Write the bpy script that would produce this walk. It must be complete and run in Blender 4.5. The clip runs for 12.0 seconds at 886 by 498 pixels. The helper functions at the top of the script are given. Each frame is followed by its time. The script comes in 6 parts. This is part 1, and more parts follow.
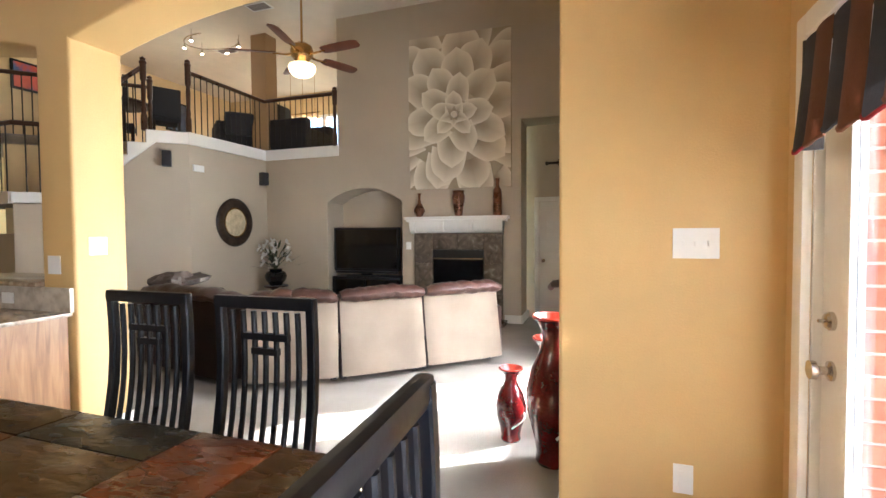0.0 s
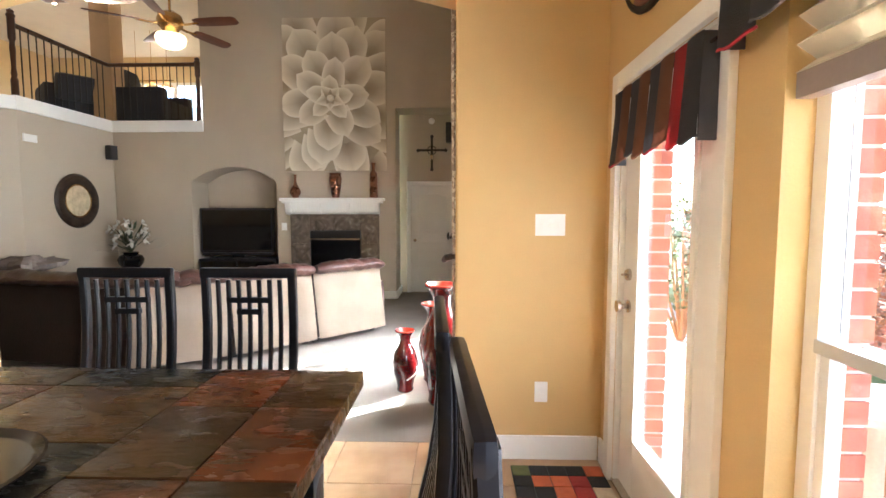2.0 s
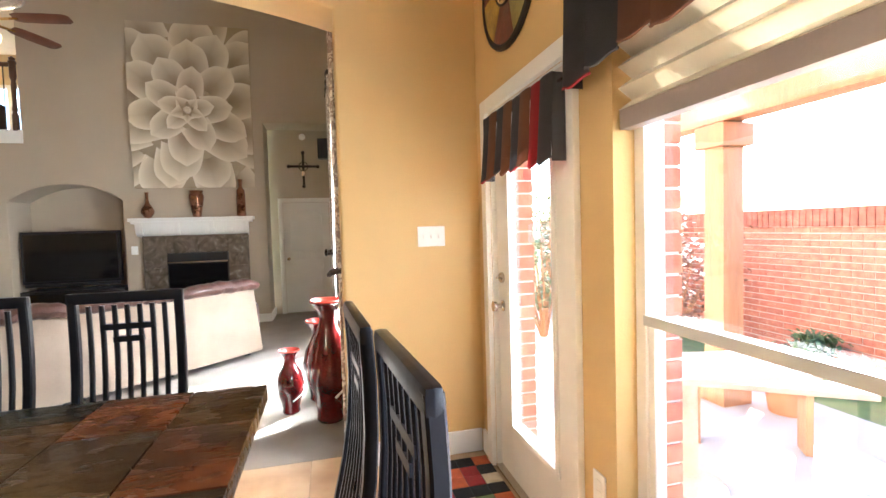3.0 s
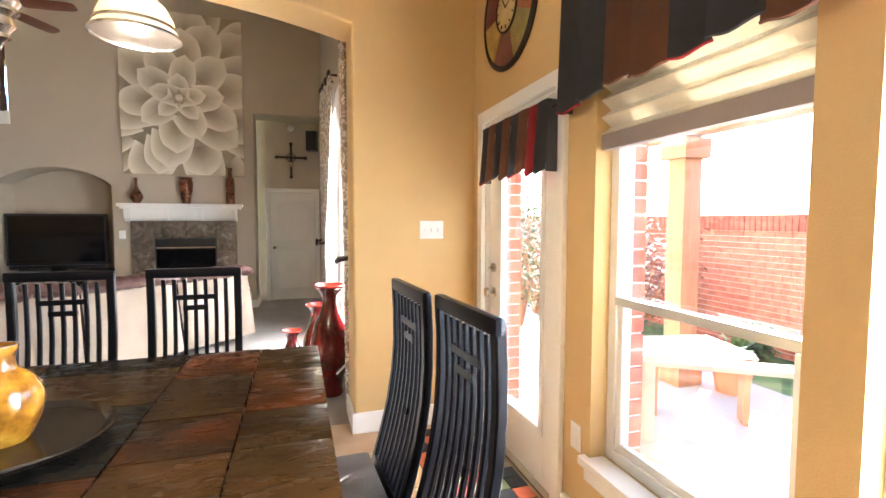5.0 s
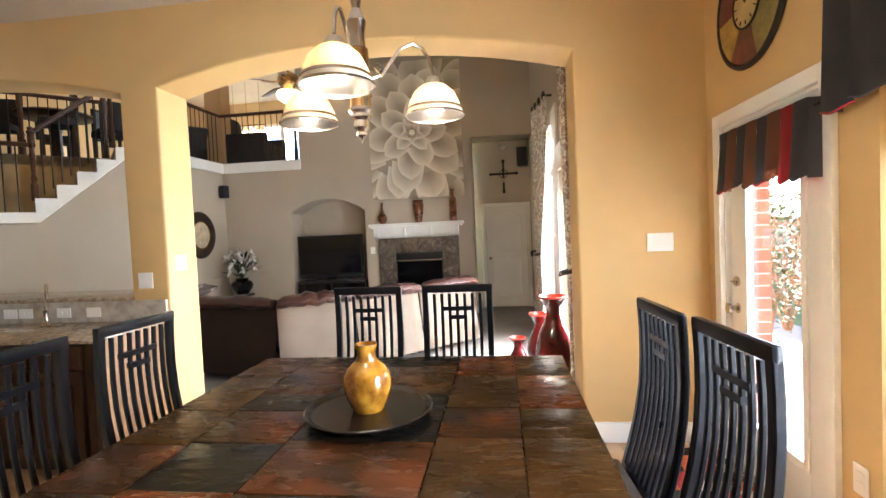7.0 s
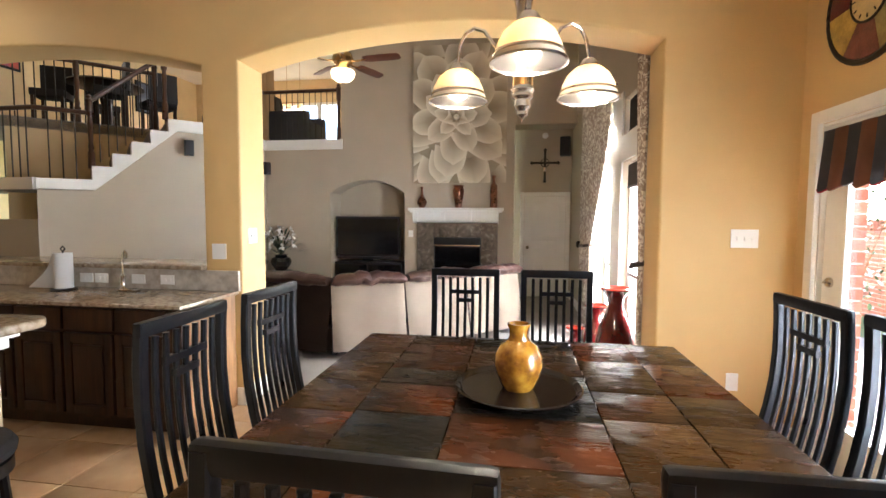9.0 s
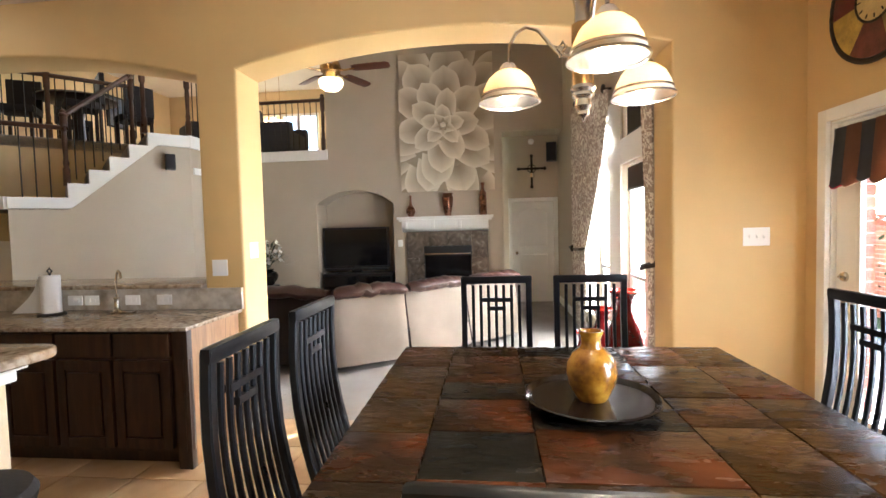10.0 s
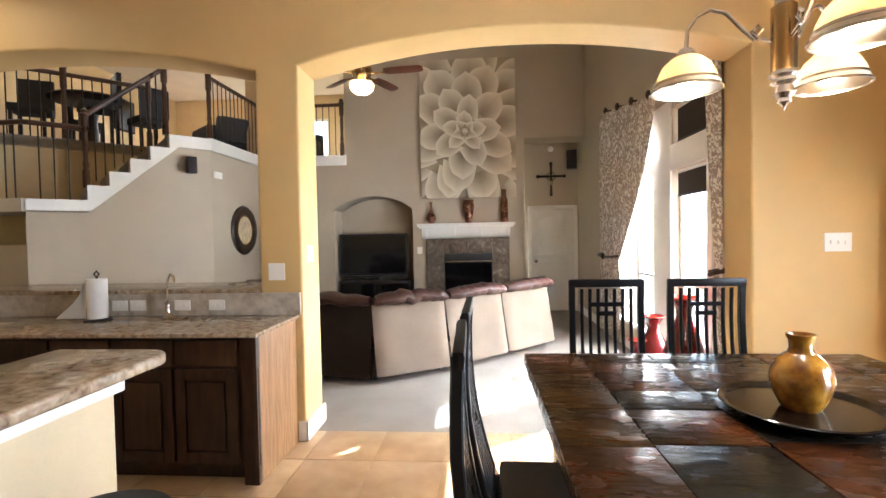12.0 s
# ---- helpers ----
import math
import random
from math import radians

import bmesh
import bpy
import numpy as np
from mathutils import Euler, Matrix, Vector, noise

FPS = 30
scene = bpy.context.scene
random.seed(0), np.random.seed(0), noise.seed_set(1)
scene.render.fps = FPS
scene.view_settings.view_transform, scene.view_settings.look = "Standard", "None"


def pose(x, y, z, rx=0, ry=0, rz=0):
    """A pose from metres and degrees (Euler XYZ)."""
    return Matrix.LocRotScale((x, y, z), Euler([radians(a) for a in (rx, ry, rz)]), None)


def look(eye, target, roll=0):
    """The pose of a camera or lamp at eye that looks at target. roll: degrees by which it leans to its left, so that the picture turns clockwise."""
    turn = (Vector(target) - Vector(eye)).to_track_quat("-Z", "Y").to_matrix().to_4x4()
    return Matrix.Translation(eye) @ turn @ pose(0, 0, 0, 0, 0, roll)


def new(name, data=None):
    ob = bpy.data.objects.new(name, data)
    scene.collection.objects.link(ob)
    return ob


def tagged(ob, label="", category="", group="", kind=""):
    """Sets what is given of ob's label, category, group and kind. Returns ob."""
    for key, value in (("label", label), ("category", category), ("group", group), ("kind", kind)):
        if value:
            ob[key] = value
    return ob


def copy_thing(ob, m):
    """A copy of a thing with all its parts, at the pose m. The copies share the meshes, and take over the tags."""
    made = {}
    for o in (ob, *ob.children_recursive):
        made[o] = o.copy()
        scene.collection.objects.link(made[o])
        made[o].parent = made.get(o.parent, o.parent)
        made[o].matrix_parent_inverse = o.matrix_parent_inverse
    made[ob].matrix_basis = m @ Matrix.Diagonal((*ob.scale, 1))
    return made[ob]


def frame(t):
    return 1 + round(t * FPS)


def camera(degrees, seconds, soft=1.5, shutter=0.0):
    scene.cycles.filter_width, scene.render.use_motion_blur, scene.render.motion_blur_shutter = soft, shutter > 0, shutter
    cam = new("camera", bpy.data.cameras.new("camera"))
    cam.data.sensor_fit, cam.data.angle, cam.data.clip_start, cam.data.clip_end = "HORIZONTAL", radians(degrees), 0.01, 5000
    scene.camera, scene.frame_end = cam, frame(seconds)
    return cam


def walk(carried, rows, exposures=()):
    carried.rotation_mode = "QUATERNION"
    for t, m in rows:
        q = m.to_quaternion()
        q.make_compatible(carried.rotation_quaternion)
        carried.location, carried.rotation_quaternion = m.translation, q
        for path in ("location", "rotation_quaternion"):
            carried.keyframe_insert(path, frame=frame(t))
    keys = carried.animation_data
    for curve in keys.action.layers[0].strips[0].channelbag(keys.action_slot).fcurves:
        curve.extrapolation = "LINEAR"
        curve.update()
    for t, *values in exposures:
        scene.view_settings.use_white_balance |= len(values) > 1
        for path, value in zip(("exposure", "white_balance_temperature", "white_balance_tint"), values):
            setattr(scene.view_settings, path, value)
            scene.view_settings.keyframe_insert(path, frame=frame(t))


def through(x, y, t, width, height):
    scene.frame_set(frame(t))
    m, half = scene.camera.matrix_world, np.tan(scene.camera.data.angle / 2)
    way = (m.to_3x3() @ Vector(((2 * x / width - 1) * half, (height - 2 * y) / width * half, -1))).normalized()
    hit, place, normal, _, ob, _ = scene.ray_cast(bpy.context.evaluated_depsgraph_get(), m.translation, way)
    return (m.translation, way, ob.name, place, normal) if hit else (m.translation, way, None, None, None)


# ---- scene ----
cam = camera(87.0, 12.0)
PATH = [
    (0, (-0.666, -2.099, 1.413), (-1.31, -0.207, 1.346), -0.4),
    (0.5, (-0.656, -2.277, 1.418), (-1.251, -0.369, 1.342), -0.8),
    (1, (-0.683, -2.437, 1.425), (-1.21, -0.511, 1.311), -0.9),
    (1.5, (-0.763, -2.572, 1.429), (-1.1, -0.606, 1.285), -0.0),
    (2, (-0.839, -2.654, 1.431), (-0.896, -0.66, 1.279), -0.0),
    (2.5, (-0.882, -2.705, 1.411), (-0.667, -0.721, 1.286), -1.0),
    (3, (-0.926, -2.78, 1.418), (-0.446, -0.841, 1.326), -1.7),
    (5, (-1.194, -3.097, 1.427), (-0.599, -1.192, 1.307), 0.1),
    (5.5, (-1.254, -3.147, 1.436), (-0.858, -1.19, 1.319), -0.6),
    (6, (-1.302, -3.192, 1.455), (-1.063, -1.209, 1.348), -1.1),
    (6.5, (-1.337, -3.231, 1.481), (-1.327, -1.233, 1.398), -1.6),
    (7, (-1.366, -3.287, 1.499), (-1.615, -1.304, 1.425), -2.5),
    (9, (-1.798, -3.35, 1.487), (-2.106, -1.378, 1.358), 0.3),
    (9.5, (-1.94, -3.33, 1.489), (-2.211, -1.352, 1.367), -0.4),
    (10, (-2.069, -3.314, 1.483), (-2.275, -1.327, 1.39), -1.5),
    (10.5, (-2.229, -3.313, 1.475), (-2.371, -1.318, 1.427), -1.3),
    (11, (-2.368, -3.303, 1.464), (-2.466, -1.306, 1.433), -1.1),
    (11.5, (-2.517, -3.275, 1.444), (-2.614, -1.277, 1.409), -0.9),
    (12, (-2.644, -3.248, 1.451), (-2.801, -1.255, 1.398), -1.1),
]
walk(cam, [(t, look(eye, target, roll)) for t, eye, target, roll in PATH],
     exposures=[(0, 3.4, 5450, 8), (2, 3.55, 5450, 8), (3, 3.68, 5450, 8), (5, 3.65, 5450, 8), (6.5, 3.56, 5450, 8), (9, 3.5, 5450, 8), (12, 3.57, 5450, 8)])

# ---- world, sun, exposure ----
SUN_DIR = Vector((0.80 * math.cos(radians(34)), 0.60 * math.cos(radians(34)), math.sin(radians(34))))
world = bpy.data.worlds.new("world")
scene.world = world
world.use_nodes = True
wn = world.node_tree.nodes
sky = wn.new("ShaderNodeTexSky")
sky.sky_type = "NISHITA"
sky.sun_disc = False
sky.sun_elevation = radians(34)
sky.sun_rotation = math.atan2(SUN_DIR.x, SUN_DIR.y)
world.node_tree.links.new(sky.outputs[0], wn["Background"].inputs[0])
wn["Background"].inputs[1].default_value = 0.15
sun_data = bpy.data.lights.new("sun", "SUN")
sun_data.energy, sun_data.angle, sun_data.color = 5.0, radians(0.5), (1.0, 0.94, 0.84)
sun = new("sun", sun_data)
sun.matrix_world = look(SUN_DIR * 40, (0, 0, 0))


def sky_panel(name, m, sx, sy, watts, color=(0.95, 0.97, 1.0)):
    d = bpy.data.lights.new(name, "AREA")
    d.shape, d.size, d.size_y, d.energy, d.color = "RECTANGLE", sx, sy, watts, color
    o = new(name, d)
    o.matrix_world = m
    return o


def bulb(name, p, watts, radius=0.04, color=(1.0, 0.80, 0.56)):
    d = bpy.data.lights.new(name, "POINT")
    d.energy, d.shadow_soft_size, d.color = watts, radius, color
    o = new(name, d)
    o.location = p
    return o


# sky light in the dining window behind the walker
sky_panel("daylight_window", look((0.10, -2.86, 1.30), (-1, -2.86, 1.15)), 0.80, 1.6, 16)

# sky light in the tall living room windows
sky_panel("daylight_window", look((-0.42, 1.07, 1.25), (-3.0, 1.3, 1.2)), 0.66, 1.6, 7, (1.0, 0.95, 0.86))
sky_panel("daylight_window", look((-0.42, 2.25, 1.25), (-3.0, 2.8, 1.3)), 0.64, 1.6, 15, (1.0, 0.95, 0.86))
sky_panel("daylight_window", look((-0.42, 3.15, 1.25), (-3.0, 3.7, 1.3)), 0.80, 1.6, 22, (1.0, 0.95, 0.86))

# ---- materials ----


def mat(name, base, rough=0.6, metal=0.0, var=0.12, scale=3.0, bump=0.08, bscale=80.0, coat=0.0, stretch=(1, 1, 1), dark=None, piece=0.0):
    """Paint, plaster, cloth, leather or metal: two scales of colour variation, fine relief."""
    m = bpy.data.materials.new(name)
    m.use_nodes = True
    nt = m.node_tree
    n, l = nt.nodes, nt.links
    b = n["Principled BSDF"]
    geo = n.new("ShaderNodeTexCoord")
    mp = n.new("ShaderNodeMapping")
    mp.inputs["Scale"].default_value = stretch
    l.new(geo.outputs["Object"], mp.inputs[0])
    big, fine = n.new("ShaderNodeTexNoise"), n.new("ShaderNodeTexNoise")
    big.inputs["Scale"].default_value, big.inputs["Detail"].default_value = scale, 4
    fine.inputs["Scale"].default_value, fine.inputs["Detail"].default_value = bscale, 3
    l.new(mp.outputs[0], big.inputs[0])
    l.new(mp.outputs[0], fine.inputs[0])
    add = n.new("ShaderNodeMath")
    add.operation = "MULTIPLY_ADD"
    add.inputs[1].default_value = 0.35
    l.new(fine.outputs[0], add.inputs[0])
    l.new(big.outputs[0], add.inputs[2])
    ramp = n.new("ShaderNodeValToRGB")
    lo = dark or tuple(c * (1 - var) for c in base)
    hi = tuple(min(1, c * (1 + var)) for c in base)
    e = ramp.color_ramp.elements
    e[0].position, e[0].color = 0.45, (*lo, 1)
    e[1].position, e[1].color = 0.9, (*hi, 1)
    l.new(add.outputs[0], ramp.inputs[0])
    out = ramp.outputs[0]
    if piece:
        info = n.new("ShaderNodeObjectInfo")
        hsv = n.new("ShaderNodeHueSaturation")
        mr = n.new("ShaderNodeMapRange")
        mr.inputs[3].default_value, mr.inputs[4].default_value = 1 - piece, 1 + piece
        l.new(info.outputs["Random"], mr.inputs[0])
        l.new(mr.outputs[0], hsv.inputs["Value"])
        l.new(out, hsv.inputs["Color"])
        out = hsv.outputs[0]
    l.new(out, b.inputs["Base Color"])
    rr = n.new("ShaderNodeMapRange")
    rr.inputs[3].default_value, rr.inputs[4].default_value = max(0.02, rough - 0.08), min(1, rough + 0.08)
    l.new(big.outputs[0], rr.inputs[0])
    l.new(rr.outputs[0], b.inputs["Roughness"])
    b.inputs["Metallic"].default_value = metal
    b.inputs["Coat Weight"].default_value = coat
    if bump:
        bp = n.new("ShaderNodeBump")
        bp.inputs["Strength"].default_value, bp.inputs["Distance"].default_value = bump, 0.01
        l.new(fine.outputs[0], bp.inputs["Height"])
        l.new(bp.outputs[0], b.inputs["Normal"])
    return m


def ramp_mat(name, stops, rough=0.4, kind="noise", scale=5.0, bump=0.2, stretch=(1, 1, 1), coat=0.0, distort=0.0, random_shift=0.0, depth=0.012, fine_scale=0.0, fine_stretch=(1, 1, 1), detail=7, fine_detail=6):
    """Stone and wood: a colour ramp over a noise, wave or cell texture."""
    m = bpy.data.materials.new(name)
    m.use_nodes = True
    nt = m.node_tree
    n, l = nt.nodes, nt.links
    b = n["Principled BSDF"]
    tc, mp = n.new("ShaderNodeTexCoord"), n.new("ShaderNodeMapping")
    mp.inputs["Scale"].default_value = stretch
    l.new(tc.outputs["Object"], mp.inputs[0])
    vec = mp.outputs[0]
    info = n.new("ShaderNodeObjectInfo")
    if random_shift:
        sc = n.new("ShaderNodeVectorMath")
        sc.operation = "ADD"
        mul = n.new("ShaderNodeMath")
        mul.operation = "MULTIPLY"
        mul.inputs[1].default_value = 37.0
        l.new(info.outputs["Random"], mul.inputs[0])
        l.new(vec, sc.inputs[0])
        l.new(mul.outputs[0], sc.inputs[1])
        vec = sc.outputs[0]
    if kind == "cells":
        t = n.new("ShaderNodeTexVoronoi")
        t.inputs["Scale"].default_value = scale
        sep = n.new("ShaderNodeSeparateColor")
        l.new(vec, t.inputs[0])
        l.new(t.outputs["Color"], sep.inputs[0])
        val = sep.outputs[0]
    elif kind == "wave":
        t = n.new("ShaderNodeTexWave")
        t.inputs["Scale"].default_value, t.inputs["Distortion"].default_value = scale, distort
        t.inputs["Detail"].default_value, t.inputs["Detail Scale"].default_value = 3, 1.2
        l.new(vec, t.inputs[0])
        val = t.outputs[1]
    else:
        t = n.new("ShaderNodeTexNoise")
        t.inputs["Scale"].default_value, t.inputs["Detail"].default_value, t.inputs["Distortion"].default_value = scale, detail, distort
        l.new(vec, t.inputs[0])
        val = t.outputs[0]
    if random_shift:
        mx = n.new("ShaderNodeMath")
        mx.operation = "MULTIPLY_ADD"
        mx.inputs[1].default_value = random_shift
        off = n.new("ShaderNodeMath")
        off.operation = "SUBTRACT"
        off.inputs[1].default_value = 0.5
        l.new(info.outputs["Random"], off.inputs[0])
        l.new(off.outputs[0], mx.inputs[0])
        l.new(val, mx.inputs[2])
        val = mx.outputs[0]
    ramp = n.new("ShaderNodeValToRGB")
    el = ramp.color_ramp.elements
    while len(el) < len(stops):
        el.new(0.5)
    for k, (p, c) in enumerate(stops):
        el[k].position, el[k].color = p, (*c, 1)
    l.new(val, ramp.inputs[0])
    l.new(ramp.outputs[0], b.inputs["Base Color"])
    fine = n.new("ShaderNodeTexNoise")
    fine.inputs["Scale"].default_value, fine.inputs["Detail"].default_value = fine_scale or scale * 2.5, fine_detail
    fm = n.new("ShaderNodeMapping")
    fm.inputs["Scale"].default_value = fine_stretch
    l.new(vec, fm.inputs[0])
    l.new(fm.outputs[0], fine.inputs[0])
    rr = n.new("ShaderNodeMapRange")
    rr.inputs[3].default_value, rr.inputs[4].default_value = max(0.03, rough - 0.12), min(1, rough + 0.15)
    l.new(fine.outputs[0], rr.inputs[0])
    l.new(rr.outputs[0], b.inputs["Roughness"])
    b.inputs["Coat Weight"].default_value = coat
    b.inputs["Coat Roughness"].default_value = 0.15
    bp = n.new("ShaderNodeBump")
    bp.inputs["Strength"].default_value, bp.inputs["Distance"].default_value = bump, depth
    l.new(fine.outputs[0], bp.inputs["Height"])
    l.new(bp.outputs[0], b.inputs["Normal"])
    return m


def glass_mat(name, tint=(1, 1, 1), rough=0.0):
    m = bpy.data.materials.new(name)
    m.use_nodes = True
    n, l = m.node_tree.nodes, m.node_tree.links
    b = n["Principled BSDF"]
    b.inputs["Base Color"].default_value = (*tint, 1)
    b.inputs["Transmission Weight"].default_value = 1.0
    b.inputs["Roughness"].default_value = rough
    b.inputs["IOR"].default_value = 1.45
    return m


def glow_mat(name, color, strength):
    m = bpy.data.materials.new(name)
    m.use_nodes = True
    b = m.node_tree.nodes["Principled BSDF"]
    b.inputs["Base Color"].default_value = (*color, 1)
    b.inputs["Emission Color"].default_value = (*color, 1)
    b.inputs["Emission Strength"].default_value = strength
    return m


def thin_mat(name, color, through, rough=0.5):
    """Cloth or frosted glass that lets some light through."""
    m = mat(name, color, rough, var=0.05)
    n, l = m.node_tree.nodes, m.node_tree.links
    tr, mix = n.new("ShaderNodeBsdfTranslucent"), n.new("ShaderNodeMixShader")
    tr.inputs[0].default_value = (*color, 1)
    mix.inputs[0].default_value = through
    l.new(n["Principled BSDF"].outputs[0], mix.inputs[1])
    l.new(tr.outputs[0], mix.inputs[2])
    l.new(mix.outputs[0], n["Material Output"].inputs[0])
    return m


GOLD = mat("gold_wall_paint", (0.62, 0.425, 0.175), 0.55, var=0.05, scale=1.2, bump=0.12, bscale=120)
TAUPE = mat("taupe_wall_paint", (0.47, 0.395, 0.295), 0.6, var=0.05, scale=1.2, bump=0.12, bscale=120)
CREAMWALL = mat("cream_loft_paint", (0.62, 0.47, 0.25), 0.6, var=0.06, bump=0.1, bscale=100)
BEIGECEIL = mat("ceiling_paint", (0.68, 0.60, 0.47), 0.8, var=0.04, bump=0.35, bscale=60)
WHITE = mat("white_trim_paint", (0.80, 0.78, 0.73), 0.35, var=0.03, bump=0.03)
PLASTIC = mat("white_plastic", (0.82, 0.81, 0.78), 0.3, var=0.02, bump=0.0)
CARPET = mat("taupe_carpet", (0.30, 0.26, 0.225), 0.95, var=0.10, scale=3, bump=1.0, bscale=260)
TILE = ramp_mat("tan_floor_tile", [(0.3, (0.33, 0.195, 0.095)), (0.5, (0.42, 0.265, 0.14)), (0.7, (0.50, 0.335, 0.19))], 0.34, scale=3.5, bump=0.08, random_shift=0.12)
GROUT = mat("tile_grout", (0.40, 0.28, 0.17), 0.9, var=0.1)


def slate(name, stops):
    """Cleft slate: cloudy mineral colour, rippled glossy face."""
    m = ramp_mat(name, stops, 0.24, scale=4.0, bump=0.24, distort=0.2, random_shift=0.16, depth=0.02, fine_scale=11.0, fine_stretch=(1, 2.2, 1), detail=4, fine_detail=3)
    m.node_tree.nodes["Principled BSDF"].inputs["Specular IOR Level"].default_value = 0.20
    return m


SLATE = slate("brown_slate", [(0.28, (0.012, 0.006, 0.0022)), (0.42, (0.022, 0.010, 0.003)), (0.56, (0.036, 0.016, 0.004)), (0.75, (0.056, 0.023, 0.006))])
SLATE_DARK = slate("charcoal_slate", [(0.3, (0.004, 0.0038, 0.003)), (0.5, (0.008, 0.007, 0.005)), (0.7, (0.016, 0.011, 0.006))])
SLATE_RUST = slate("rust_slate", [(0.30, (0.012, 0.006, 0.003)), (0.43, (0.026, 0.010, 0.0035)), (0.55, (0.060, 0.017, 0.005)), (0.72, (0.11, 0.030, 0.008))])
BLACKWOOD = mat("black_painted_wood", (0.0032, 0.0032, 0.0042), 0.30, var=0.35, bump=0.04, bscale=40)
DARKWOOD = ramp_mat("dark_stained_wood", [(0.3, (0.010, 0.004, 0.0025)), (0.5, (0.022, 0.009, 0.0042)), (0.7, (0.044, 0.018, 0.008))], 0.35, "noise", 5.0, 0.06, (5, 5, 0.5), distort=0.6, random_shift=0.1)
OAK = ramp_mat("oak_panel", [(0.3, (0.17, 0.082, 0.030)), (0.5, (0.25, 0.128, 0.050)), (0.7, (0.32, 0.172, 0.070))], 0.36, "noise", 3.2, 0.05, (1, 7, 0.7), distort=1.6)
RAILWOOD = mat("walnut_rail_wood", (0.055, 0.022, 0.011), 0.3, var=0.3, scale=6, bump=0.04, stretch=(1, 1, 1))
IRON = mat("dark_iron", (0.03, 0.026, 0.022), 0.5, 0.6, var=0.2)
BLACK = mat("black_plastic", (0.012, 0.012, 0.013), 0.4, var=0.2, bump=0.05)
SCREEN = mat("black_screen", (0.006, 0.006, 0.007), 0.08, var=0.1, bump=0.0)
GRANITE = ramp_mat("granite", [(0.30, (0.14, 0.095, 0.06)), (0.42, (0.25, 0.18, 0.115)), (0.55, (0.33, 0.255, 0.175)), (0.70, (0.41, 0.335, 0.245))], 0.10, "noise", 30.0, 0.01, distort=0.4)
GRANITE_EDGE = ramp_mat("granite_backsplash", [(0.3, (0.32, 0.27, 0.21)), (0.5, (0.45, 0.40, 0.33)), (0.7, (0.55, 0.50, 0.42))], 0.3, "noise", 14.0, 0.03)
SUEDE = mat("brown_suede", (0.34, 0.265, 0.20), 0.9, var=0.14, scale=2.5, bump=0.3, bscale=150)
LEATHER = mat("brown_leather", (0.045, 0.019, 0.014), 0.36, var=0.3, scale=5, bump=0.35, bscale=45)
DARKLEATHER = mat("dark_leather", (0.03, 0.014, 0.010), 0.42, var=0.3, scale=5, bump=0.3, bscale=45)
LOFTFAB = mat("black_upholstery", (0.016, 0.014, 0.016), 0.7, var=0.25, bump=0.2)
REDGLAZE = mat("red_glaze", (0.10, 0.006, 0.006), 0.07, var=0.55, scale=5, bump=0.02, coat=0.6)
REDIN = mat("bright_red_glaze", (0.38, 0.035, 0.018), 0.15, var=0.2, coat=0.4)
BRONZE = mat("copper_bronze", (0.22, 0.10, 0.055), 0.28, 0.8, var=0.4, scale=9, bump=0.05)
YELLOWGLAZE = ramp_mat("crackled_yellow_glaze", [(0.35, (0.15, 0.055, 0.006)), (0.5, (0.28, 0.12, 0.008)), (0.66, (0.42, 0.21, 0.02))], 0.15, "noise", 24.0, 0.1, coat=0.5)
TRAYWOOD = mat("dark_lacquer", (0.010, 0.006, 0.004), 0.16, var=0.35, scale=7, bump=0.02, coat=0.0)
CHROME = mat("brushed_nickel", (0.55, 0.50, 0.44), 0.22, 1.0, var=0.1, bump=0.0)
BRASS = mat("antique_brass", (0.50, 0.32, 0.13), 0.25, 1.0, var=0.15, bump=0.0)
SHADEGLASS = thin_mat("ribbed_shade_glass", (0.80, 0.67, 0.46), 0.26, 0.2)
BULBGLOW = glow_mat("lamp_bulb", (1.0, 0.80, 0.55), 16.0)
GLASS = glass_mat("window_glass")
FANBLADE = mat("cherry_blade", (0.10, 0.032, 0.016), 0.35, var=0.3, scale=8, bump=0.03)
STONE = ramp_mat("brown_marble", [(0.25, (0.07, 0.055, 0.042)), (0.5, (0.135, 0.105, 0.08)), (0.62, (0.18, 0.145, 0.11)), (0.8, (0.38, 0.33, 0.27))], 0.22, "noise", 5.0, 0.03, distort=2.0, random_shift=0.15)
BRICK = ramp_mat("red_brick", [(0.3, (0.30, 0.085, 0.05)), (0.55, (0.42, 0.14, 0.085)), (0.75, (0.50, 0.21, 0.13))], 0.85, scale=14.0, bump=0.4, random_shift=0.25)
MORTAR = mat("mortar", (0.55, 0.50, 0.44), 0.95, var=0.1, bump=0.3)
CONCRETE = mat("patio_concrete", (0.33, 0.30, 0.27), 0.9, var=0.1, scale=1.5, bump=0.3, bscale=90)
GRASSMAT = mat("lawn", (0.07, 0.12, 0.03), 0.9, var=0.4, scale=6, bump=0.6, bscale=90)
CEDAR = mat("cedar_wood", (0.34, 0.15, 0.065), 0.6, var=0.22, scale=3, bump=0.15, stretch=(6, 6, 1))
TERRA = mat("terracotta", (0.42, 0.15, 0.07), 0.8, var=0.15)
GREYCLOTH = mat("charcoal_cloth", (0.055, 0.052, 0.055), 0.9, var=0.15, scale=8, bump=0.3, bscale=200)
BROWNCLOTH = mat("rust_brown_cloth", (0.16, 0.066, 0.032), 0.85, var=0.15, scale=8, bump=0.3, bscale=200)
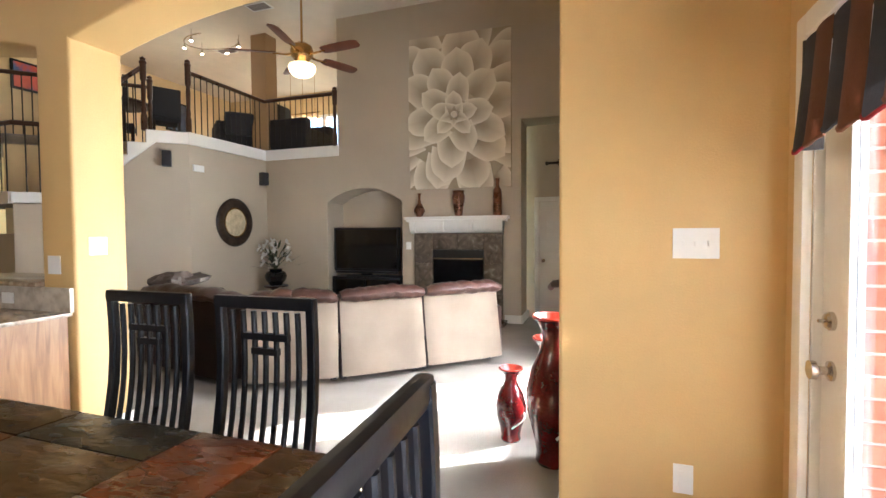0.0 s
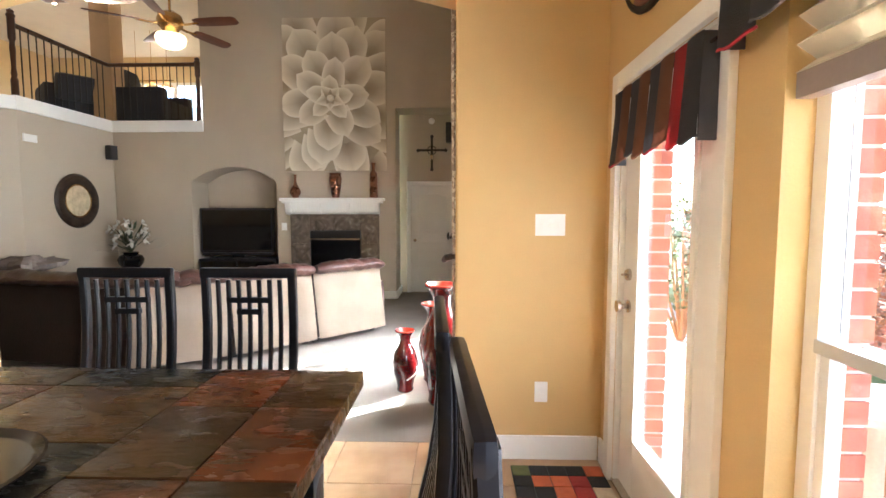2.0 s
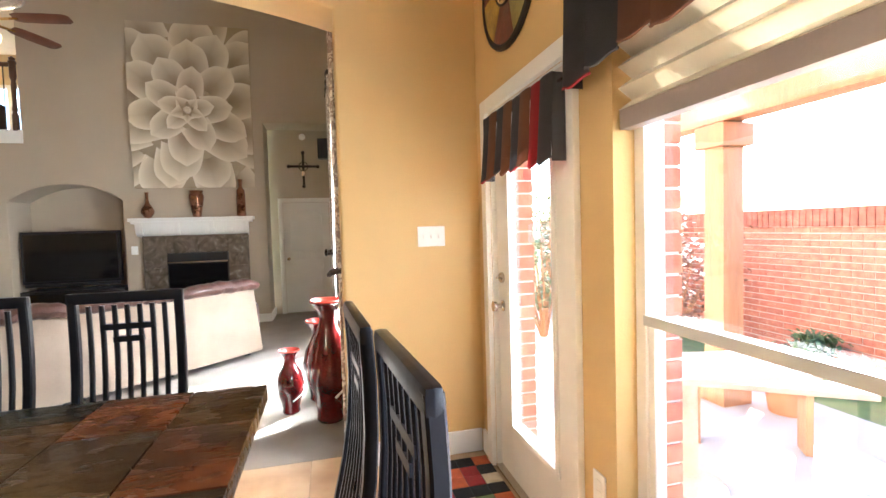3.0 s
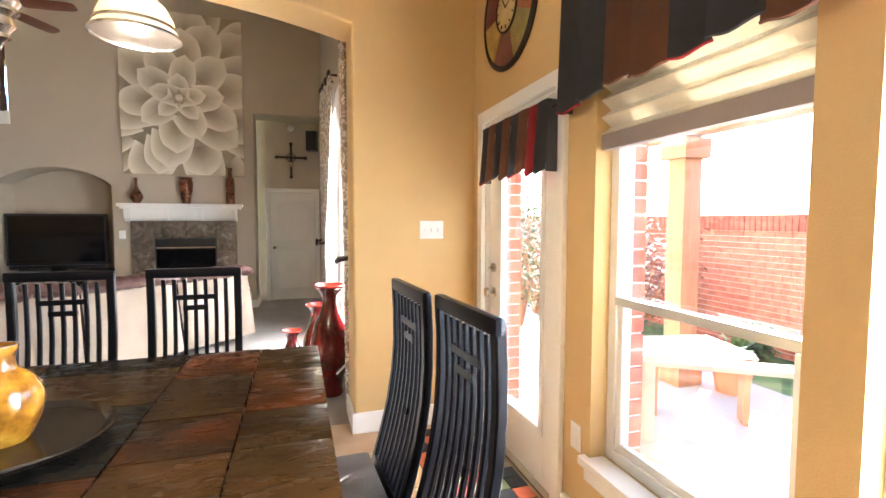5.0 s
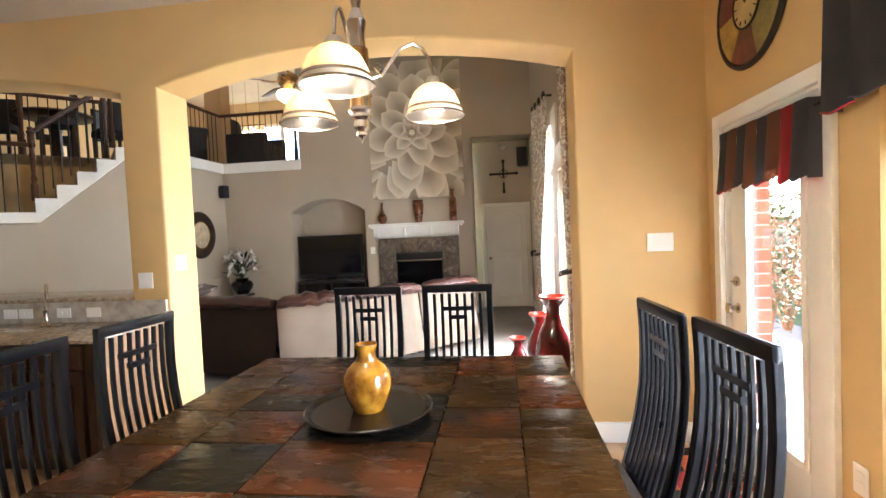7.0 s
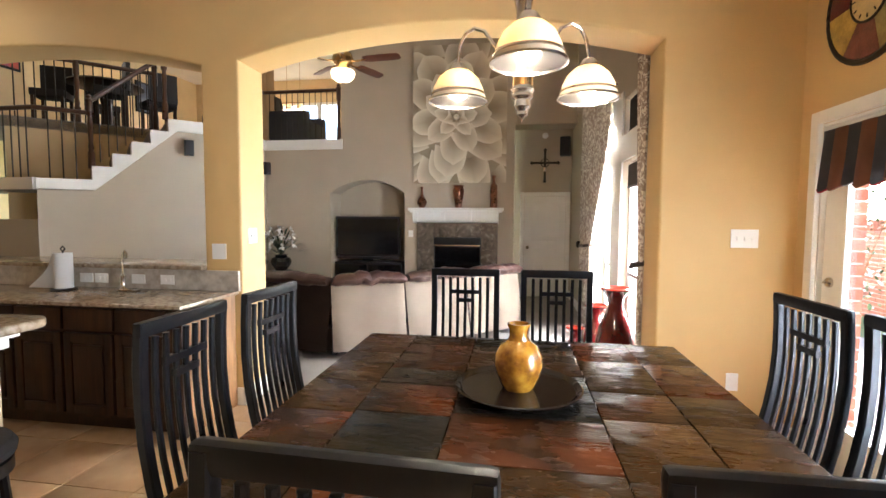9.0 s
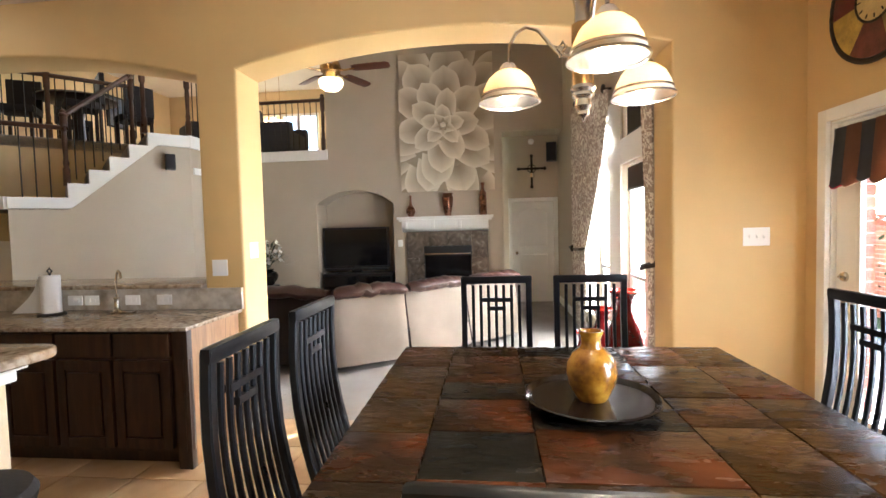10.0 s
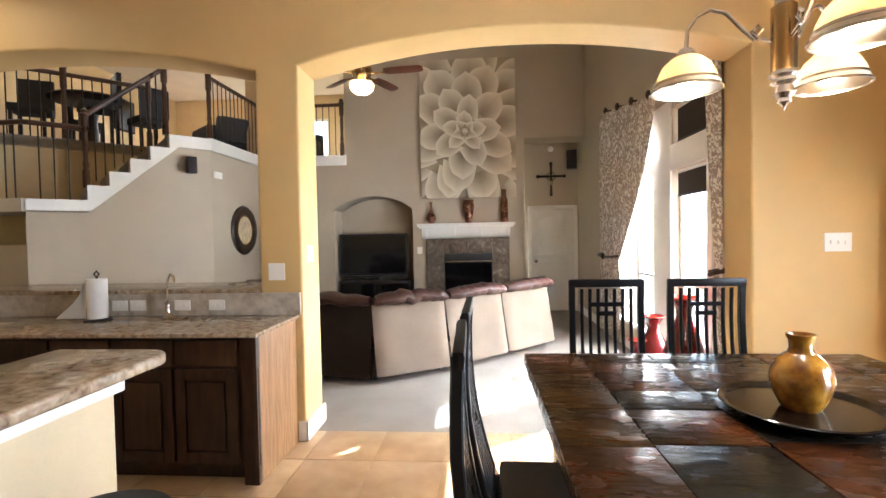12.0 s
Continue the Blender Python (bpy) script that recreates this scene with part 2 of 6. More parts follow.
REDCLOTH = mat("crimson_cloth", (0.30, 0.012, 0.018), 0.8, var=0.15, scale=8, bump=0.3, bscale=200)
BLINDCLOTH = thin_mat("cream_shade_cloth", (0.76, 0.70, 0.58), 0.18, 0.8)
GREYRAIL = mat("grey_rail", (0.30, 0.25, 0.23), 0.5, var=0.06)
CURTAIN = ramp_mat("scroll_print_curtain", [(0.40, (0.82, 0.78, 0.71)), (0.45, (0.36, 0.29, 0.25)), (0.53, (0.42, 0.34, 0.29)), (0.58, (0.84, 0.80, 0.73))], 0.85, "noise", 9.0, 0.05, distort=2.2)
ROLLER = mat("dark_roller_cloth", (0.035, 0.026, 0.02), 0.8, var=0.1)
SEATVINYL = mat("taupe_seat_vinyl", (0.060, 0.048, 0.043), 0.45, var=0.18, scale=7, bump=0.2, bscale=120)
PALECORD = mat("pale_grey_cord", (0.50, 0.47, 0.43), 0.8, var=0.15, scale=30)
BLACKWOOD.node_tree.nodes["Principled BSDF"].inputs["Specular IOR Level"].default_value = 0.22
TRAYWOOD.node_tree.nodes["Principled BSDF"].inputs["Specular IOR Level"].default_value = 0.4
# ---- building helpers ----


def box(bm, x0, y0, z0, x1, y1, z1, bevel=0.0):
    g = bmesh.ops.create_cube(bm, size=1.0)
    vs = g["verts"]
    for v in vs:
        v.co = Vector(((x0 + x1) / 2 + v.co.x * (x1 - x0), (y0 + y1) / 2 + v.co.y * (y1 - y0), (z0 + z1) / 2 + v.co.z * (z1 - z0)))
    if bevel:
        es = list({e for v in vs for e in v.link_edges})
        bmesh.ops.bevel(bm, geom=es, offset=bevel, segments=2, affect="EDGES", profile=0.7)
    return bm


def boxes(*rows, bevel=0.0):
    bm = bmesh.new()
    for r in rows:
        box(bm, *r, bevel=bevel)
    return bm


def lathe(profile, n=28, bm=None, at=(0, 0, 0), m=None):
    """A turned shape from (radius, height) pairs."""
    bm = bm or bmesh.new()
    rings = []
    for r, z in profile:
        ring = []
        for k in range(n):
            a = 2 * math.pi * k / n
            p = Vector((r * math.cos(a), r * math.sin(a), z))
            p = (m @ p) if m else p
            ring.append(bm.verts.new(p + Vector(at)))
        rings.append(ring)
    for a, b in zip(rings, rings[1:]):
        for k in range(n):
            bm.faces.new((a[k], a[(k + 1) % n], b[(k + 1) % n], b[k]))
    if profile[0][0] > 1e-4:
        bm.faces.new(rings[0][::-1])
    if profile[-1][0] > 1e-4:
        bm.faces.new(rings[-1])
    return bm


def tube(points, r, n=8, bm=None):
    """A round bar along a line of points."""
    bm = bm or bmesh.new()
    pts = [Vector(p) for p in points]
    rings = []
    for k, p in enumerate(pts):
        d = (pts[min(k + 1, len(pts) - 1)] - pts[max(k - 1, 0)]).normalized()
        q = d.to_track_quat("Z", "Y").to_matrix()
        rr = r[k] if isinstance(r, (list, tuple)) else r
        rings.append([bm.verts.new(p + q @ Vector((rr * math.cos(2 * math.pi * j / n), rr * math.sin(2 * math.pi * j / n), 0))) for j in range(n)])
    for a, b in zip(rings, rings[1:]):
        for j in range(n):
            bm.faces.new((a[j], a[(j + 1) % n], b[(j + 1) % n], b[j]))
    bm.faces.new(rings[0][::-1])
    bm.faces.new(rings[-1])
    return bm


def prism(outline, depth, bm=None, axis="y", at=0.0, bevel=0.0):
    """A flat outline in x and z (axis y), y and z (axis x) or x and y (axis z), given thickness."""
    bm = bm or bmesh.new()

    def place(u, v, w):
        return {"y": (u, w, v), "x": (w, u, v), "z": (u, v, w)}[axis]
    a = [bm.verts.new(place(u, v, at)) for u, v in outline]
    b = [bm.verts.new(place(u, v, at + depth)) for u, v in outline]
    fs = [bm.faces.new(a), bm.faces.new(b[::-1])]
    n = len(outline)
    for k in range(n):
        fs.append(bm.faces.new((a[k], b[k], b[(k + 1) % n], a[(k + 1) % n])))
    bmesh.ops.recalc_face_normals(bm, faces=fs)
    if bevel:
        es = list({e for f in fs[:2] for e in f.edges})
        bmesh.ops.bevel(bm, geom=es, offset=bevel, segments=3, affect="EDGES", profile=0.5)
    return bm


def sheet(rows, off):
    """Cloth from rows of points: a front and a back, off apart, closed round the edge."""
    bm = bmesh.new()
    off = Vector(off)
    front = [[bm.verts.new(p) for p in r] for r in rows]
    back = [[bm.verts.new(Vector(p) + off) for p in r] for r in rows]
    nr, nc = len(rows), len(rows[0])
    for g in (front, back):
        for a, b in zip(g, g[1:]):
            for i in range(nc - 1):
                bm.faces.new((a[i], a[i + 1], b[i + 1], b[i]))
    for j in range(nr - 1):
        for i in (0, nc - 1):
            bm.faces.new((front[j][i], front[j + 1][i], back[j + 1][i], back[j][i]))
    for i in range(nc - 1):
        for j in (0, nr - 1):
            bm.faces.new((front[j][i], front[j][i + 1], back[j][i + 1], back[j][i]))
    bmesh.ops.recalc_face_normals(bm, faces=bm.faces)
    return bm


def mesh_of(name, bm, material, smooth=True):
    me = bpy.data.meshes.new(name)
    bm.normal_update()
    if smooth:
        for f in bm.faces:
            f.smooth = True
        for e in bm.edges:
            if len(e.link_faces) == 2 and e.calc_face_angle(0) > radians(35):
                e.smooth = False
    bm.to_mesh(me)
    bm.free()
    me.materials.append(material)
    return me


def part(name, bm, material, parent, label=""):
    ob = new(name, mesh_of(name, bm, material))
    ob.parent = parent
    if label:
        ob["label"] = label
    return ob


def solid(name, bm, material, label, category, kind="", group=""):
    return tagged(new(name, mesh_of(name, bm, material)), label, category, group, kind)


def thing(name, at, label, category, group="", kind="", turn=0.0):
    ob = new(name)
    ob.empty_display_size = 0.1
    ob.matrix_world = pose(*at, 0, 0, turn)
    return tagged(ob, label, category, group, kind)


def wall_rows(a0, a1, z0, z1, holes):
    """The solid rectangles (a, z) of a wall with rectangular holes."""
    cuts = sorted({a0, a1, *(h[0] for h in holes), *(h[1] for h in holes)})
    rows = []
    for p, q in zip(cuts, cuts[1:]):
        zs = z0
        for h in sorted((h for h in holes if h[0] <= p and h[1] >= q), key=lambda h: h[2]):
            if h[2] > zs:
                rows.append((p, q, zs, h[2]))
            zs = h[3]
        if zs < z1:
            rows.append((p, q, zs, z1))
    return rows


def arc(x0, x1, spring, crown, n=20):
    """Points of a segment arch from x0 to x1."""
    half, rise = (x1 - x0) / 2, crown - spring
    r = (half * half + rise * rise) / (2 * rise)
    cx, cz = (x0 + x1) / 2, crown - r
    a = math.asin(half / r)
    return [(cx + r * math.sin(-a + 2 * a * k / n), cz + r * math.cos(-a + 2 * a * k / n)) for k in range(n + 1)]


# ---- structure ----
DC = 3.28      # dining ceiling
LC = 5.15      # living ceiling
AX0, AX1 = -3.912, -0.844   # the arched opening
LX = -0.78     # living room's window wall
LY = 5.10      # fireplace wall
FX = -6.58     # living room's long wall
LZ = 2.95      # loft floor

outline = [(-10.6, 0), (-7.9, 0), (-7.9, 1.0)] + arc(-7.9, -4.225, 2.66, 2.89) + [(-4.225, 0.0), (AX0, 0)]
outline += [(AX0, 1.0)] + arc(AX0, AX1, 2.685, 2.885) + [(AX1, 1.0), (AX1, 0), (0.25, 0), (0.25, LC), (-10.6, LC)]
solid("wall_arch", prism(outline, 0.36, bevel=0.022), GOLD, "golden tan plaster wall with two wide arched openings", "wall", "structure")
solid("wall_bar", boxes((-7.9, 0.06, 0, -4.225, 0.24, 1.05)), TAUPE, "taupe half wall under the kitchen bar", "wall", "structure")
rows = wall_rows(-6.0, 0.0, 0, DC, [(-1.135, -0.215, 0, 2.06), (-2.27, -1.41, 0.40, 2.26), (-3.27, -2.41, 0.40, 2.26)])
solid("wall_window_side", boxes(*[(0, p, z0, 0.15, q, z1) for p, q, z0, z1 in rows]), GOLD, "golden tan plaster wall with a glazed door and windows", "wall", "structure")
solid("wall_dining_rear", boxes(*[(p, -6.15, z0, q, -6.0, z1) for p, q, z0, z1 in wall_rows(-10.6, 0.15, 0, DC, [])]), GOLD, "golden tan plaster rear wall", "wall", "structure")
solid("wall_kitchen_end", boxes((-10.75, -6.15, 0, -10.6, 9.0, LC)), CREAMWALL, "golden cream plaster end wall", "wall", "structure")
solid("ceiling_dining", boxes((-10.6, -6.0, DC, 0.15, 0.0, DC + 0.12)), BEIGECEIL, "pale beige textured dining and kitchen ceiling", "ceiling", "structure")
solid("ceiling_living", boxes((-10.6, 0.36, LC, 0.2, 9.0, LC + 0.12)), BEIGECEIL, "pale beige textured ceiling over living room and loft", "ceiling", "structure")

# living room: window wall, fireplace wall, long wall
rows = wall_rows(0.36, 6.2, 0, LC, [(a, b, z0, z1) for a, b in ((0.72, 1.43), (1.89, 2.61), (2.71, 3.62)) for z0, z1 in ((0.36, 2.04), (2.29, 2.64))])
solid("wall_living_windows", boxes(*[(LX, p, z0, LX + 0.16, q, z1) for p, q, z0, z1 in rows]), TAUPE, "taupe plaster wall with three tall windows and transoms", "wall", "structure")
nic = arc(-5.28, -3.84, 1.96, 2.20)
fo = [(FX, 0), (-5.28, 0)] + nic + [(-3.84, 0), (-1.84, 0), (-1.84, 3.15), (LX, 3.15), (LX, LC), (-5.05, LC), (-5.05, LZ - 0.02), (FX, LZ - 0.02)]
solid("wall_fireplace", prism(fo, 0.55, at=LY, bevel=0.012), TAUPE, "taupe plaster wall with an arched niche", "wall", "structure")
solid("wall_niche_back", boxes((-5.5, LY + 0.55, 0, -3.6, LY + 0.62, 2.5)), TAUPE, "taupe plaster back of the arched niche", "wall", "structure")
solid("wall_alcove_back", boxes((-1.9, 5.765, 0, LX + 0.16, 5.9, LC)), TAUPE, "taupe plaster alcove wall behind the white door", "wall", "structure")
CX, CY = -8.04, 1.93
solid("wall_long", boxes((FX - 0.15, 3.39, 0, FX, LY + 0.2, LZ - 0.16)), TAUPE, "taupe plaster wall under the loft", "wall", "structure")


def slab_between(p, q, t, z0, z1, side=1):
    """A wall from p to q on the plan, t thick to its left (side 1) or right."""
    p, q = Vector(p), Vector(q)
    d = (q - p).normalized()
    nrm = Vector((-d.y, d.x)) * t * side
    return prism([tuple(p), tuple(q), tuple(q + nrm), tuple(p + nrm)], z1 - z0, axis="z", at=z0)


DIAG = Vector((-1, -1)).normalized()
BACK = Vector((-1, 1)).normalized()
FOLD = Vector((FX, 3.39))


def on_diag(d, off=0.0):
    return FOLD + Vector((-d, -d)) + BACK * off


# stairs and landing: under wall, treads, landing
TREADS = [0.38 + 0.165 * k for k in range(5)]
Z_LAND = LZ - 5 * 0.19
under = [(-0.0, 0), (1.46 * math.sqrt(2), 0), (1.46 * math.sqrt(2), Z_LAND - 0.12), (1.02 * math.sqrt(2), Z_LAND - 0.12), (0.30 * math.sqrt(2), LZ - 0.16), (0, LZ - 0.16)]
bm = prism(under, 0.14, axis="y")
M_DIAG = Matrix.Translation((FOLD.x, FOLD.y, 0)) @ Matrix.Rotation(math.atan2(DIAG.y, DIAG.x), 4, "Z")
bm.transform(M_DIAG @ Matrix.Diagonal((1, -1, 1, 1)))
bmesh.ops.reverse_faces(bm, faces=bm.faces)
solid("wall_stairs", bm, TAUPE, "taupe plaster wall under the open staircase", "wall", "structure")
solid("wall_hall", slab_between((CX, CY), (-10.6, CY + 0.15), 0.14, 0, Z_LAND - 0.55, -1), TAUPE, "taupe plaster hall wall under the lower stair flight", "wall", "structure")
s2 = math.sqrt(2)
saw = [(0.0, LZ), (0.0, LZ - 0.17), (0.30 * s2, LZ - 0.17), (1.02 * s2, Z_LAND - 0.14), (1.46 * s2, Z_LAND - 0.14), (1.46 * s2, Z_LAND + 0.0)]
saw += [(1.04 * s2, Z_LAND)]
for k in range(4, -1, -1):
    zt = LZ - 0.19 * k
    saw += [(TREADS[k] * s2, zt - 0.19), (TREADS[k] * s2, zt)]
stairs = thing("staircase", (0, 0, 0), "white staircase with five carpeted steps and landing", "staircase", kind="structure")
bm = prism(saw, 0.06, axis="y", at=-0.05)
bm.transform(M_DIAG @ Matrix.Diagonal((1, -1, 1, 1)))
bmesh.ops.reverse_faces(bm, faces=bm.faces)
part("stringer", bm, WHITE, stairs, "white painted stepped stringer")
for k in range(5):
    zt = LZ - 0.19 * k
    d0 = TREADS[k - 1] if k else 0.10
    bm = prism([(d0 * s2 - 0.03, zt - 0.05), (TREADS[k] * s2 + 0.02, zt - 0.19), (TREADS[k] * s2 + 0.02, zt - 0.03), (TREADS[k] * s2, zt + 0.004), (d0 * s2 - 0.03, zt + 0.004)], 1.05, axis="y", at=0.0)
    bm.transform(M_DIAG @ Matrix.Diagonal((1, -1, 1, 1)))
    bmesh.ops.reverse_faces(bm, faces=bm.faces)
    part("step", bm, CARPET, stairs, "taupe carpeted step")
pts = [on_diag(1.04), on_diag(1.46), Vector((-9.3, 1.99)), Vector((-9.9, 3.2)), on_diag(1.04, 1.1)]
part("landing", prism([tuple(p) for p in pts], 0.16, axis="z", at=Z_LAND - 0.16), CARPET, stairs, "taupe carpeted landing")
part("landing_trim", slab_between(on_diag(1.46), (-9.3, 1.99), 0.05, Z_LAND - 0.15, Z_LAND + 0.005), WHITE, stairs)
lower = [(0, Z_LAND - 0.15), (0, Z_LAND + 0.004)]
for k in range(1, 5):
    lower += [(0.25 * (k - 1) + 0.0, Z_LAND - 0.19 * (k - 1)), (0.25 * k, Z_LAND - 0.19 * (k - 1))][1:] + [(0.25 * k, Z_LAND - 0.19 * k)]
lower += [(1.0, Z_LAND - 1.1), (0.75, Z_LAND - 0.95)]
bm = prism(lower, 0.06, axis="y")
bm.transform(Matrix.Translation((-9.3, 1.94, 0)) @ Matrix.Diagonal((-1, 1, 1, 1)))
bmesh.ops.reverse_faces(bm, faces=bm.faces)
part("lower_stringer", bm, WHITE, stairs)
# rear wall of the stair well and the loft floors
r0, r1 = on_diag(0.1, 1.1), on_diag(1.75, 1.1)
solid("wall_stair_rear", slab_between(r0, r1, 0.12, 0, LZ - 0.02, -1), CREAMWALL, "cream plaster wall behind the stair landing", "wall", "structure")
loft_poly = [(FX, 3.39), tuple(on_diag(0.38)), tuple(on_diag(0.38, 1.1)), tuple(on_diag(1.75, 1.1)), (-10.6, 2.5), (-10.6, 8.7), (-5.05, 8.7), (-5.05, LY), (FX, LY)]
solid("floor_loft", prism(loft_poly, 0.155, axis="z", at=LZ - 0.155), CARPET, "taupe carpeted loft floor", "floor", "structure")
solid("trim_loft", boxes((FX - 0.02, 3.37, LZ - 0.17, FX + 0.03, LY - 0.03, LZ + 0.015), (FX - 0.02, LY - 0.03, LZ - 0.17, -5.03, LY + 0.02, LZ + 0.015), bevel=0.006), WHITE, "white painted band along the loft edge", "trim", "structure")
solid("wall_loft_rear", boxes((-10.6, 8.6, LZ, -8.7, 8.75, LC), (-8.7, 8.6, LZ, -6.46, 8.75, LZ + 0.45), (-8.7, 8.6, LZ + 1.6, -6.46, 8.75, LC), (-6.46, 8.6, LZ, -4.9, 8.75, LC)), CREAMWALL, "cream plaster loft wall with a window", "wall", "structure")
solid("wall_loft_end", boxes((-5.05, LY + 0.55, LZ, -4.9, 8.6, LC)), CREAMWALL, "cream plaster loft end wall", "wall", "structure")
solid("column_loft", boxes((FX - 0.34, LY + 0.05, LZ, FX + 0.0, LY + 0.36, LC), bevel=0.015), mat("tan_column_paint", (0.36, 0.22, 0.10), 0.55, var=0.08, scale=2.0, bump=0.1, bscale=100), "tan square column on the loft corner", "column", "structure")

# floors
solid("floor_carpet", boxes((-10.6, 0.17, -0.1, LX, 6.0, 0.0)), CARPET, "taupe cut pile carpet", "floor", "structure")
floor = solid("floor", boxes((-10.6, -6.0, -0.1, 0.15, 0.17, -0.006)), GROUT, "tan ceramic tile floor with thin grout", "floor", "structure")

# base boards and casings
bb = boxes((AX1 + 0.0, -0.018, 0, -0.02, -0.001, 0.14), (AX1 - 0.018, -0.018, 0, AX1 - 0.001, 0.378, 0.14), (-0.018, -0.14, 0, -0.001, -0.02, 0.14), (-0.018, -6.0, 0, -0.001, -1.21, 0.14),
           (-3.965, -0.018, 0, AX0 + 0.018, -0.001, 0.14), (AX0 + 0.001, -0.018, 0, AX0 + 0.018, 0.378, 0.14), bevel=0.004)
solid("baseboard_dining", bb, WHITE, "white painted dining room baseboard", "baseboard", "structure")
bb = boxes((FX + 0.001, 3.42, 0, FX + 0.018, LY - 0.02, 0.13), (FX, LY - 0.018, 0, -5.29, LY - 0.001, 0.13), (-2.1, LY - 0.018, 0, -1.84, LY - 0.001, 0.13), (-1.84, LY, 0, -1.822, 5.76, 0.13), (LX - 0.018, 0.4, 0, LX - 0.001, 5.7, 0.13), bevel=0.004)
solid("baseboard_living", bb, WHITE, "white painted living room baseboard", "baseboard", "structure")
bm = prism([(0, 0), (1.46 * s2, 0), (1.46 * s2, 0.13), (0, 0.13)], 0.017, axis="y", at=-0.018)
bm.transform(M_DIAG @ Matrix.Diagonal((1, -1, 1, 1)))
bmesh.ops.reverse_faces(bm, faces=bm.faces)
solid("baseboard_stairs", bm, WHITE, "white painted baseboard under the staircase", "baseboard", "structure")


# ---- doors and windows ----
def panel_door(name, w, h, label):
    """A two panel white door with casing, seen from -y; its foot at the origin, x from 0 to w."""
    d = thing(name, (0, 0, 0), label, "door", kind="structure")
    part("casing", boxes((-0.075, -0.04, 0, 0, -0.001, h + 0.075), (w, -0.04, 0, w + 0.075, -0.001, h + 0.075), (0.0, -0.04, h, w, -0.001, h + 0.075), bevel=0.008), WHITE, d)
    leaf = part("leaf", boxes((0.004, -0.02, 0.01, w - 0.004, -0.002, h - 0.004)), WHITE, d)
    for z0, z1, ar in ((0.22, 0.92, 0), (1.08, h - 0.14, 0.09)):
        ol = [(0.13, z0), (w - 0.13, z0)] + (arc(0.13, w - 0.13, z1 - ar, z1, 10)[::-1] if ar else [(w - 0.13, z1), (0.13, z1)])
        part("panel", prism(ol, -0.010, at=-0.019, bevel=0.004), WHITE, leaf)
    k = part("knob", lathe([(0.03, 0), (0.03, 0.008), (0.012, 0.012), (0.012, 0.04), (0.028, 0.05), (0.028, 0.065), (0.0, 0.075)], 16, m=Matrix.Rotation(radians(90), 4, "X")), CHROME, leaf, "nickel door knob")
    k.location = (0.07, -0.02, 0.95)
    return d


dr = panel_door("door_closet", 0.775, 1.925, "white two panel closet door, closed")
dr.location = (-1.65, 5.765, 0)


GREYPAINT = mat("pale_grey_vinyl", (0.52, 0.52, 0.50), 0.4, var=0.04, bump=0.02)


def sash_window(name, w, z0, z1, mid, label, turn, at):
    """A single hung white window, width along local x, looking out to local +y."""
    wd = thing(name, at, label, "window", kind="structure", turn=turn)
    f = 0.05
    part("window_frame", boxes((0, 0.06, z0, f, 0.14, z1), (w - f, 0.06, z0, w, 0.14, z1), (f, 0.06, z0, w - f, 0.14, z0 + f), (f, 0.06, z1 - f, w - f, 0.14, z1), bevel=0.005), WHITE, wd)
    if mid:
        part("meeting_rail", boxes((f, 0.05, mid - 0.018, w - f, 0.10, mid + 0.018), bevel=0.005), GREYPAINT, wd, "pale grey meeting rail")
        part("sash_frame", boxes((f, 0.07, z0 + f, f + 0.03, 0.10, mid - 0.025), (w - f - 0.03, 0.07, z0 + f, w - f, 0.10, mid - 0.025), (f, 0.07, z0 + f, w - f, 0.10, z0 + f + 0.035), bevel=0.004), WHITE, wd)
        for a, b, y in ((z0 + f, mid, 0.085), (mid, z1 - f, 0.115)):
            g = part("pane", boxes((f, y, a, w - f, y + 0.004, b)), GLASS, wd)
            g.visible_shadow = False
    else:
        g = part("pane", boxes((f, 0.1, z0 + f, w - f, 0.104, z1 - f)), GLASS, wd)
        g.visible_shadow = False
    return wd


w1 = sash_window("window_dining", 0.86, 0.40, 2.26, 1.095, "white single hung window beside the patio door", -90, (0.02, -1.41, 0))
w2 = sash_window("window_dining", 0.86, 0.40, 2.26, 1.095, "white single hung window next to a gold wall", -90, (0.02, -2.41, 0))
for y0, y1 in ((-2.27, -1.41), (-3.27, -2.41)):
    solid("window_sill", boxes((-0.035, y0 - 0.04, 0.365, 0.07, y1 + 0.04, 0.402), (-0.015, y0 - 0.02, 0.30, 0.0, y1 + 0.02, 0.365), bevel=0.006), WHITE, "white painted window sill", "window sill", "structure")
for y1, y0 in ((3.62, 2.71), (2.61, 1.89), (1.43, 0.72)):
    sash_window("window_living", y1 - y0, 0.36, 2.04, 0.97, "tall white living room window in strong sunlight", -90, (LX, y1, 0))
    sash_window("window_transom", y1 - y0, 2.29, 2.64, None, "white transom window above a tall window", -90, (LX, y1, 0))
solid("trim_living_windows", boxes((LX - 0.02, 1.435, 0.3, LX, 1.885, 2.72), (LX - 0.02, 2.615, 0.3, LX, 2.705, 2.72), (LX - 0.02, 3.625, 0.3, LX, 3.71, 2.72), (LX - 0.02, 0.63, 0.3, LX, 0.715, 2.72), (LX - 0.022, 0.715, 2.045, LX, 1.435, 2.285), (LX - 0.022, 1.885, 2.045, LX, 2.615, 2.285), (LX - 0.022, 2.705, 2.045, LX, 3.625, 2.285), (LX - 0.04, 0.6, 0.315, LX, 3.74, 0.355), bevel=0.004), WHITE, "white trim boards between tall windows", "trim", "structure")
